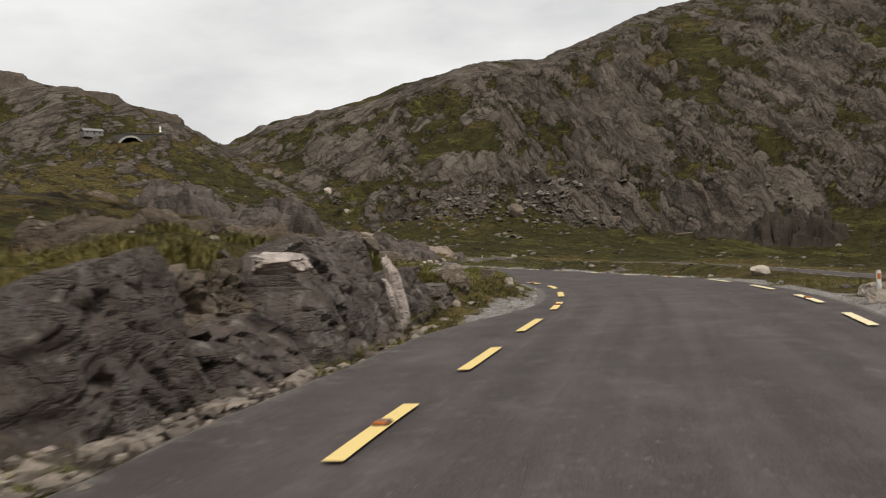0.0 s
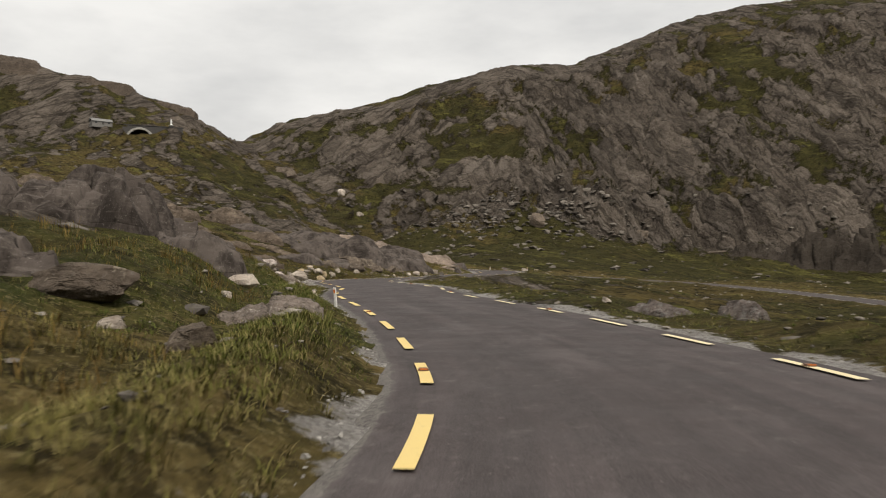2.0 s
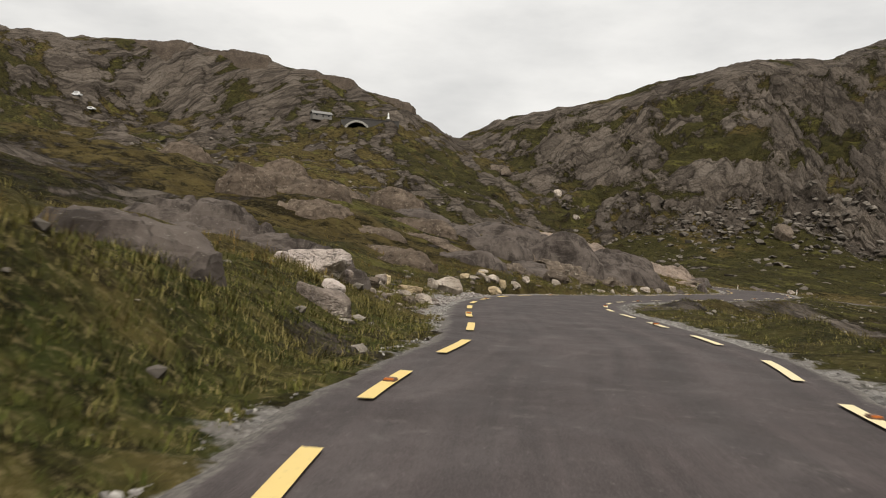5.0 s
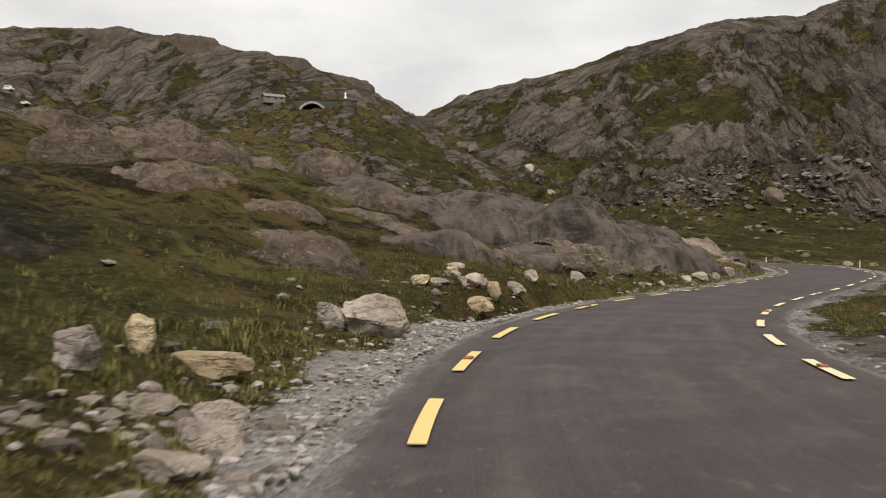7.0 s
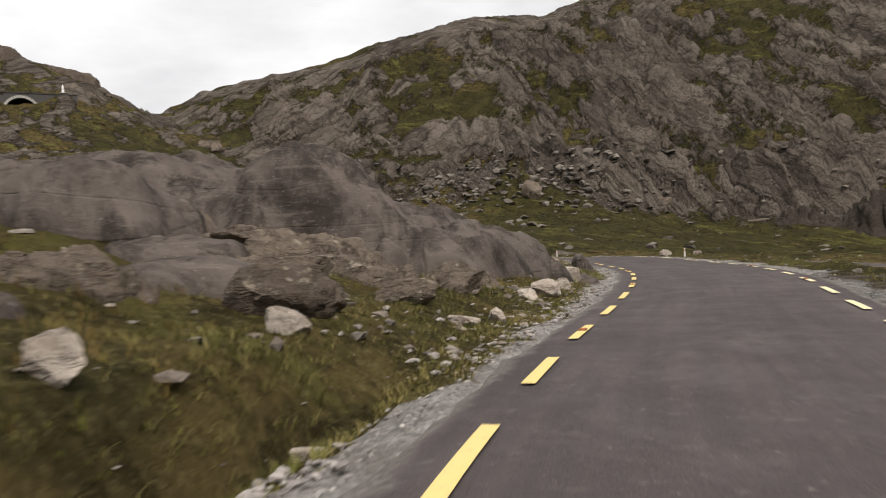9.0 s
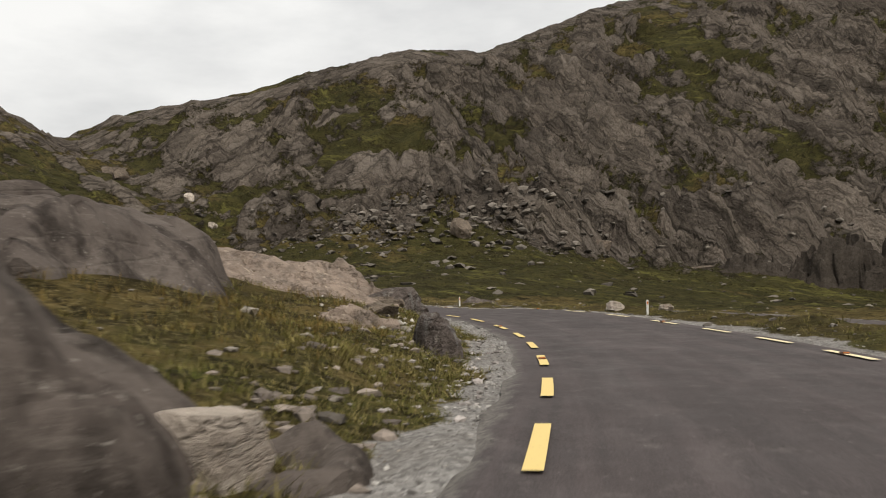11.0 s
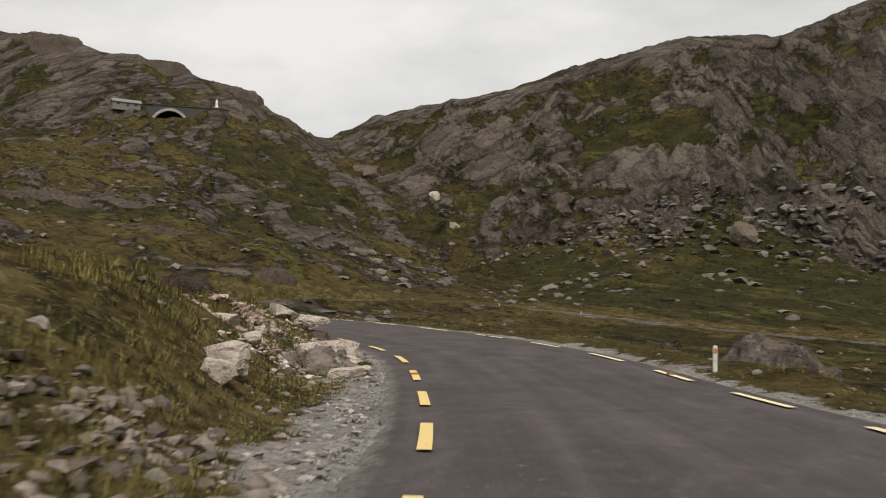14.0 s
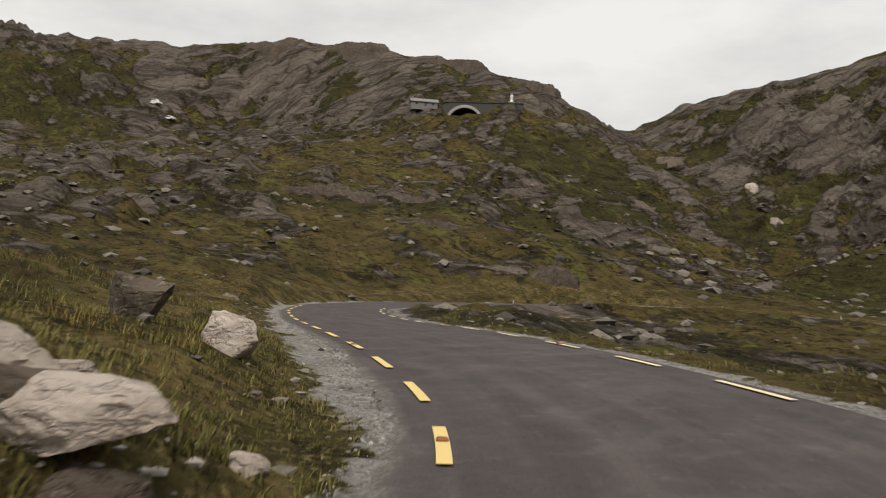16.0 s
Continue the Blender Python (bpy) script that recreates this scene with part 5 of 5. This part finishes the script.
for cx, cy, n, sx, sy in ((-2.5, 8.2, 150, 0.35, 1.8), (-3.1, 5.9, 330, 0.6, 0.7), (-2.3, 10.4, 90, 0.25, 1.0), (-1.75, 12.5, 60, 0.15, 2.0), (-1.9, 17.5, 60, 0.3, 2.5), (-24.6, 156.3, 130, 0.8, 2.0), (-27.6, 161.4, 220, 0.9, 1.2), (-17.4, 70.4, 170, 0.7, 0.9), (-20.8, 97.8, 75, 0.8, 2.5), (-18.8, 107.0, 100, 0.7, 4.5),
                          (-17.2, 114.5, 120, 0.5, 2.5), (-17.6, 121.0, 90, 0.4, 3.0), (-18.2, 129.5, 45, 0.6, 2.0), (-20.1, 146.0, 60, 0.4, 1.0), (-21.2, 147.6, 420, 0.6, 1.1), (-18.6, 141.5, 90, 0.3, 1.2), (-15.3, 65.6, 70, 0.6, 0.8), (-21.8, 87.5, 70, 0.7, 2.5)):
    rx.append(cx + r.randn(n) * sx)
    ry.append(cy + r.randn(n) * sy)
rx, ry = np.concatenate(rx), np.concatenate(ry)
off = road_near(rx, ry)[1]
rx, ry = rx[off < -0.95], ry[off < -0.95]
M_BROKEN = make_stones("broken_sandstone", (0.10, 0.083, 0.07), (0.38, 0.32, 0.27))
scatter("rubble", "broken pale pinkish rubble heaped beside the road", "rubble", M_BROKEN, np.stack([rx, ry, land(rx, ry)[0]], 1), 0.05 + 0.32 * r.rand(len(rx)) ** 2.4, 28, 1)


# ---- grass ----
def make_grass(name, a, b, c):
    k = Mat(name, 0.8, tone=1.0)
    col = k.mix(k.span(k.noise(0.28, 4, 0.6), 0.38, 0.62), a, b)
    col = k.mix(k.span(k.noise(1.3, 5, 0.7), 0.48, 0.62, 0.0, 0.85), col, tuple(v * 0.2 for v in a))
    col = k.mix(k.span(k.island(), 0.55, 1.0, 0.0, 0.9), col, c)
    return k.done(col)


def tufts(name, label, mat, x, y, tall, blades, seed, lean=0.55, wide=0.0042):
    r = np.random.RandomState(seed)
    z = land(x, y)[0]
    n, m = len(x), blades
    ang = r.rand(n, m) * 6.283
    rad = r.rand(n, m) * 0.10 * (1 + tall[:, None])
    bx, by = x[:, None] + rad * np.cos(ang), y[:, None] + rad * np.sin(ang)
    bz = np.repeat(z[:, None] - 0.03, m, 1)
    h = tall[:, None] * r.uniform(0.6, 1.15, (n, m))
    dirx, diry = np.cos(ang + r.randn(n, m) * 0.6), np.sin(ang + r.randn(n, m) * 0.6)
    sx, sy = -diry * wide * (1 + 2.0 * tall[:, None]), dirx * wide * (1 + 2.0 * tall[:, None])
    bend = lean * r.uniform(0.3, 1.3, (n, m)) * h
    base1, base2 = np.stack([bx - sx, by - sy, bz], -1), np.stack([bx + sx, by + sy, bz], -1)
    mid1 = np.stack([bx - sx * 0.8 + dirx * bend * 0.35, by - sy * 0.8 + diry * bend * 0.35, bz + h * 0.6], -1)
    mid2 = np.stack([bx + sx * 0.8 + dirx * bend * 0.35, by + sy * 0.8 + diry * bend * 0.35, bz + h * 0.6], -1)
    tip1 = np.stack([bx - sx * 0.15 + dirx * bend, by - sy * 0.15 + diry * bend, bz + h * 0.96], -1)
    tip2 = np.stack([bx + sx * 0.15 + dirx * bend, by + sy * 0.15 + diry * bend, bz + h * 0.96], -1)
    v = np.stack([base1, base2, mid1, mid2, tip1, tip2], 2).reshape(-1, 3)
    i = np.arange(n * m)[:, None] * 6
    f = np.concatenate([i + [[0, 1, 3, 2]], i + [[2, 3, 5, 4]]], 0) if tall.mean() > 0.09 else i + [[0, 1, 5, 4]]
    return tagged(new(name, from_arrays(name, v, f, mat)), label, "grass", kind="stuff")


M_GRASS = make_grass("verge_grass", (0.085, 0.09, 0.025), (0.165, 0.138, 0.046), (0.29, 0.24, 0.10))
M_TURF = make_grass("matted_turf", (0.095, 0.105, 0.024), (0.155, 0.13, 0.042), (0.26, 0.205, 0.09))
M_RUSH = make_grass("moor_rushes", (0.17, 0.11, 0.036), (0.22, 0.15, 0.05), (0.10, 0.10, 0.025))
rnd = np.random.RandomState(31)
gx1, gy1 = beside(rnd, 20000, 30, 225, 0.6, 3.6, -1)
gx2, gy2 = beside(rnd, 5000, 30, 262, 0.5, 3.0, 1)
px, py = np.r_[gx1, gx2], np.r_[gy1, gy2]
h, k_rock, k_grav, k_bed, k_heath = land(px, py)[:5]
dense = fbm(px, py, 4.0, 3, 101)
ok = (k_rock + 0.25 * dense < 0.62) & (k_grav < 0.5) & (dense + rnd.rand(len(px)) * 0.9 > 0.1)
px, py, dense = px[ok], py[ok], dense[ok]
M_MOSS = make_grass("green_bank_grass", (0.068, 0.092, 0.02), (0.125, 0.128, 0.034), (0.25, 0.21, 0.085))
s_g = road_near(px, py)[0]
green = (s_g > S_AT(31)) & (s_g < S_AT(50) + 4 * dense)
tufts("bank_grass", "fresh green grass and moss on the steep bank", M_MOSS, px[green], py[green], 0.05 + 0.10 * np.clip(dense[green] + 0.35, 0, 1), 9, 36, 0.85, 0.0036)
px, py, dense = px[~green], py[~green], dense[~green]
tufts("verge_grass", "rough green and straw-coloured grass on the verges", M_GRASS, px, py, 0.055 + 0.12 * np.clip(dense + 0.35, 0, 1) + 0.06 * rnd.rand(len(px)), 8, 32, 0.85, 0.0036)
gx1, gy1 = beside(rnd, 21000, 30, 225, 0.15, 1.9, -1)
gx2, gy2 = beside(rnd, 3500, 30, 262, 0.45, 1.6, 1)
px, py = np.r_[gx1, gx2], np.r_[gy1, gy2]
far = land(px, py)
ok = (far[1] < 0.6) & (far[2] < 0.55)
s_g = road_near(px, py)[0]
green = ok & (s_g > S_AT(31)) & (s_g < S_AT(50))
ok = ok & ~green
tufts("bank_turf", "short green mossy turf on the steep bank", M_MOSS, px[green], py[green], 0.05 + 0.08 * rnd.rand(int(green.sum())), 8, 37, 0.9, 0.0045)
tufts("turf", "short matted turf along the road edges", M_TURF, px[ok], py[ok], 0.05 + 0.09 * rnd.rand(int(ok.sum())), 7, 34, 0.9, 0.0045)
lip_s, lip_o = rnd.uniform(S_AT(7), S_AT(24), 6500), -2.35 - 3.2 * rnd.rand(6500) ** 1.4
px = np.interp(lip_s, LINE_S, LINE[:, 0]) + np.interp(lip_s, LINE_S, SIDE[:, 0]) * lip_o
py = np.interp(lip_s, LINE_S, LINE[:, 1]) + np.interp(lip_s, LINE_S, SIDE[:, 1]) * lip_o
dense = fbm(px, py, 1.6, 3, 107)
ok = dense > -0.12
tufts("turf_lip", "dark green and straw turf hanging over the road cut", M_GRASS, px[ok], py[ok], 0.09 + 0.22 * np.clip(dense[ok] + 0.2, 0, 1), 8, 38, 0.9, 0.0045)
gx1, gy1 = beside(rnd, 9000, 24, 262, 2.2, 6.0, -1)
dense = fbm(gx1, gy1, 6.0, 3, 105)
ok = (dense > 0.02) & (land(gx1, gy1)[1] < 0.6)
tufts("rushes", "brown rushes and bog grass in clumps", M_RUSH, gx1[ok], gy1[ok], 0.14 + 0.22 * np.clip(dense[ok], 0, 1), 8, 33, 0.65, 0.0032)


# ---- small built things ----
def plain(name, colour, rough=0.6, metal=0.0, mottle=0.25):
    k = Mat(name, rough, 0.4)
    k.b.inputs["Metallic"].default_value = metal
    dark = tuple(c * (1 - mottle * 1.6) for c in colour)
    return k.done(k.mix(k.span(k.noise(14, 5, 0.7), 0.45, 0.7), colour, dark), k.noise(30, 4), 0.2, 0.01)


M_POST = plain("white_plastic", (0.72, 0.71, 0.68), 0.5)
M_AMBER = plain("amber_reflector", (0.55, 0.16, 0.03), 0.3)
M_IRON = plain("rusty_iron", (0.16, 0.09, 0.06), 0.8)
M_STONE = plain("cut_stone", (0.40, 0.385, 0.35), 0.9)
M_WALL = plain("dark_masonry", (0.075, 0.07, 0.065), 0.95, 0.0, 0.35)
M_PLASTER = plain("grey_rendered_wall", (0.2, 0.19, 0.175), 0.9)
M_SLATE = plain("pale_slate_roof", (0.2, 0.195, 0.185), 0.7)
M_STATUE = plain("white_stone", (0.78, 0.78, 0.76), 0.7, 0.0, 0.1)
M_CAR = plain("white_car_paint", (0.78, 0.78, 0.78), 0.25, 0.0, 0.05)
M_GLASS = plain("dark_car_glass", (0.02, 0.022, 0.025), 0.1, 0.0, 0.0)
M_TYRE = plain("black_rubber", (0.02, 0.02, 0.02), 0.9)


def box(bm, size, at=(0, 0, 0), bevel=0.0):
    made = bmesh.ops.create_cube(bm, size=1.0, matrix=Matrix.Translation(at) @ Matrix.Diagonal((*size, 1)))
    if bevel:
        edges = {e for v in made["verts"] for e in v.link_edges}
        bmesh.ops.bevel(bm, geom=list(edges), offset=bevel, segments=2, affect="EDGES")
    return bm


def thing(name, label, category, group=""):
    return tagged(new(name), label, category, group)


# white edge posts
post = thing("marker_post", "short white plastic marker post at the road edge", "post", "road marker posts")
bm = box(bmesh.new(), (0.09, 0.05, 0.66), (0, 0, 0.27), 0.012)
for v in bm.verts:
    if v.co.z > 0.55:
        v.co.z -= (v.co.y + 0.025) * 0.8
part("post_body", bm, M_POST, post)
part("reflector", box(bmesh.new(), (0.06, 0.006, 0.11), (0, -0.0285, 0.47), 0.002), M_AMBER, post, "small amber reflector plate")
spots = [(-6.1, 44.3, -20, 6), (6.8, 18.5, 5, 0), (-9.75, 142.1, 15, 0), (-17.8, 161.9, 25, 0), (-86.5, 243.0, 0, 0), (-70.5, 265.5, -60, 0), (-57.0, 268.0, -80, 0), (-44.0, 267.0, -90, 0)]
for i, (x, y, turn, tip) in enumerate(spots):
    m = pose(x, y, height(x, y) - 0.01, 0, -tip, turn)
    if i == 0:
        post.matrix_world = m
    else:
        copy_thing(post, m)

# road studs on every third dash, both edges
stud = thing("road_stud", "worn raised road stud set in a painted dash", "road stud", "road studs")
bm = box(bmesh.new(), (0.13, 0.17, 0.045), (0, 0, 0.012), 0.012)
part("casing", bm, M_IRON, stud)
bm = box(bmesh.new(), (0.10, 0.02, 0.022), (0, -0.075, 0.03), 0.004)
part("reflector", bm, M_AMBER, stud)
first = True
for i in range(0, 50, 3):
    for side in (0, 1):
        s_mid = S_FIRST - 1.05 + 4.0 * (i - 1)
        at = along(s_mid, 0.0 if side == 0 else float(np.interp(s_mid, LINE_S, WIDE)), 0.022)
        t = [np.interp(s_mid, LINE_S, TAN[:, j]) for j in (0, 1)]
        m = Matrix.Translation(at) @ pose(0, 0, 0, 0, 0, math.degrees(math.atan2(t[1], t[0])) - 90)
        if first:
            stud.matrix_world, first = m, False
        else:
            copy_thing(stud, m)

# tunnel portal on the hill
portal = thing("tunnel_portal", "old stone road tunnel portal with a pale arch ring", "tunnel")
R_IN, N_ARCH = 5.4, 19
arch_c = -1.6
bm = bmesh.new()
outline = [(R_IN * math.cos(math.pi * i / 24), arch_c + R_IN * math.sin(math.pi * i / 24)) for i in range(25)]
for depth in (0.0, 9.0):
    ring = [bm.verts.new((x, depth, z)) for x, z in outline]
    top = [bm.verts.new((x, depth, 5.4)) for x, z in outline]
    for i in range(24):
        bm.faces.new((ring[i], ring[i + 1], top[i + 1], top[i]))
bm.verts.ensure_lookup_table()
for i in range(24):
    bm.faces.new((bm.verts[i], bm.verts[i + 1], bm.verts[50 + i + 1], bm.verts[50 + i]))
box(bm, (11.2, 0.4, 9.0), (0, 9.2, 0.9))
bmesh.ops.recalc_face_normals(bm, faces=bm.faces)
part("tunnel_lining", bm, M_WALL, portal)
part("wing_wall", box(bmesh.new(), (13.0, 1.2, 8.4), (11.9, 0.6, 1.2), 0.05), M_WALL, portal)
part("wing_wall", box(bmesh.new(), (1.8, 1.2, 7.6), (-6.3, 0.6, 0.8), 0.05), M_WALL, portal)
part("coping", box(bmesh.new(), (25.4, 1.6, 0.3), (5.9, 0.6, 5.55), 0.05), M_WALL, portal)
for i in range(N_ARCH):
    a0, a1 = math.pi * (i + 0.06) / N_ARCH, math.pi * (i + 0.94) / N_ARCH
    bm = bmesh.new()
    quad = [(R_IN - 0.03, a0), (R_IN + 0.85, a0), (R_IN + 0.85, a1), (R_IN - 0.03, a1)]
    lo = [bm.verts.new((r * math.cos(a), -0.14, arch_c + r * math.sin(a))) for r, a in quad]
    hi = [bm.verts.new((r * math.cos(a), 0.5, arch_c + r * math.sin(a))) for r, a in quad]
    bm.faces.new(lo)
    bm.faces.new(hi[::-1])
    for j in range(4):
        bm.faces.new((lo[j], hi[j], hi[(j + 1) % 4], lo[(j + 1) % 4]))
    bmesh.ops.recalc_face_normals(bm, faces=bm.faces)
    part("arch_stone", bm, M_STONE, portal)
portal.matrix_world = pose(-201.5, 363.6, 56.6, 0, 0, 36)

# stone plinth above the tunnel, and on it a statue: one plain turned shape
plinth = thing("plinth", "dark weathered stone plinth above the tunnel", "plinth")
part("block", box(bmesh.new(), (1.9, 1.9, 3.4), (0, 0, 1.5), 0.08), M_WALL, plinth)
part("cap", box(bmesh.new(), (2.2, 2.2, 0.25), (0, 0, 3.32), 0.05), M_STONE, plinth, "pale stone cap")
plinth.matrix_world = pose(-194.9, 379.0, height(-194.9, 379.0) - 0.2, 0, 0, 36)
statue = bmesh.new()
profile = [(0.6, 0.0), (0.6, 0.3), (0.42, 0.35), (0.45, 0.8), (0.34, 1.5), (0.42, 2.1), (0.3, 2.4), (0.12, 2.5), (0.18, 2.7), (0.15, 2.92), (0.0, 3.0)]
rows = [[statue.verts.new((r * math.cos(a * math.pi / 6), r * math.sin(a * math.pi / 6), z)) for a in range(12)] for r, z in profile[:-1]]
for a, b in zip(rows, rows[1:]):
    for j in range(12):
        statue.faces.new((a[j], a[(j + 1) % 12], b[(j + 1) % 12], b[j]))
statue.faces.new(rows[-1])
ob = part("statue", statue, M_STATUE, None, "", True)
tagged(ob, "white stone statue standing on a dark plinth", "statue")
ob.location = (-194.9, 379.0, height(-194.9, 379.0) + 3.24)

# cottage beside the tunnel
cottage = thing("cottage", "small roadside cottage with a pale slate roof", "house")
part("wall", box(bmesh.new(), (10.5, 5.0, 4.6), (0, 0, 0.2), 0.03), M_PLASTER, cottage)
bm = bmesh.new()
prism = [bm.verts.new((x, y, z)) for x in (-5.6, 5.6) for y, z in ((-2.9, 2.35), (0, 4.6), (2.9, 2.35), (2.9, 2.15), (0, 4.35), (-2.9, 2.15))]
for i in range(6):
    bm.faces.new((prism[i], prism[(i + 1) % 6], prism[6 + (i + 1) % 6], prism[6 + i]))
bm.faces.new(prism[:6][::-1])
bm.faces.new(prism[6:])
bmesh.ops.recalc_face_normals(bm, faces=bm.faces)
roof = part("roof", bm, M_SLATE, cottage, "pale slate roof")
part("chimney", box(bmesh.new(), (0.8, 0.7, 1.5), (-4.6, 0, 4.7), 0.03), M_PLASTER, roof)
part("door", box(bmesh.new(), (0.95, 0.08, 2.0), (0.4, -2.53, 1.0), 0.01), M_WALL, cottage, "dark wooden door")
for x in (-3.2, 3.4):
    part("window", box(bmesh.new(), (1.0, 0.08, 1.1), (x, -2.53, 1.3), 0.01), M_GLASS, cottage)
cottage.matrix_world = pose(-222.5, 366.5, height(-222.5, 366.5) - 0.3, 0, 0, 50) @ Matrix.Diagonal((0.85, 0.8, 0.62, 1))


def car(label, length, tall, at, turn):
    c = thing("car", label, "car", "vehicles on the shelf road")
    bm = box(bmesh.new(), (length, 1.8, 0.75), (0, 0, 0.62), 0.12)
    part("body", bm, M_CAR, c)
    bm = box(bmesh.new(), (length * 0.62, 1.6, tall - 0.95), (-length * 0.06, 0, 0.98 + (tall - 0.95) / 2), 0.1)
    for v in bm.verts:
        if v.co.z > tall - 0.25:
            v.co.x *= 0.82
    part("cabin", bm, M_CAR, c)
    for y in (-0.81, 0.81):
        part("side_window", box(bmesh.new(), (length * 0.46, 0.03, 0.36), (-length * 0.06, y, tall - 0.38), 0.01), M_GLASS, c)
    for x in (-length * 0.31, length * 0.31):
        for y in (-0.85, 0.85):
            bm = bmesh.new()
            bmesh.ops.create_cone(bm, cap_ends=True, segments=16, radius1=0.32, radius2=0.32, depth=0.2, matrix=Matrix.Translation((x, y, 0.32)) @ pose(0, 0, 0, 90, 0, 0))
            w = part("wheel", bm, M_TYRE, c)
    c.matrix_world = pose(at[0], at[1], height(*at[:2]) + 0.25, 0, 0, turn)


car("white van parked on the shelf road", 4.9, 2.1, (-337.0, 331.5), 20)
car("white car parked behind the van", 4.2, 1.5, (-330.5, 334.5), 20)
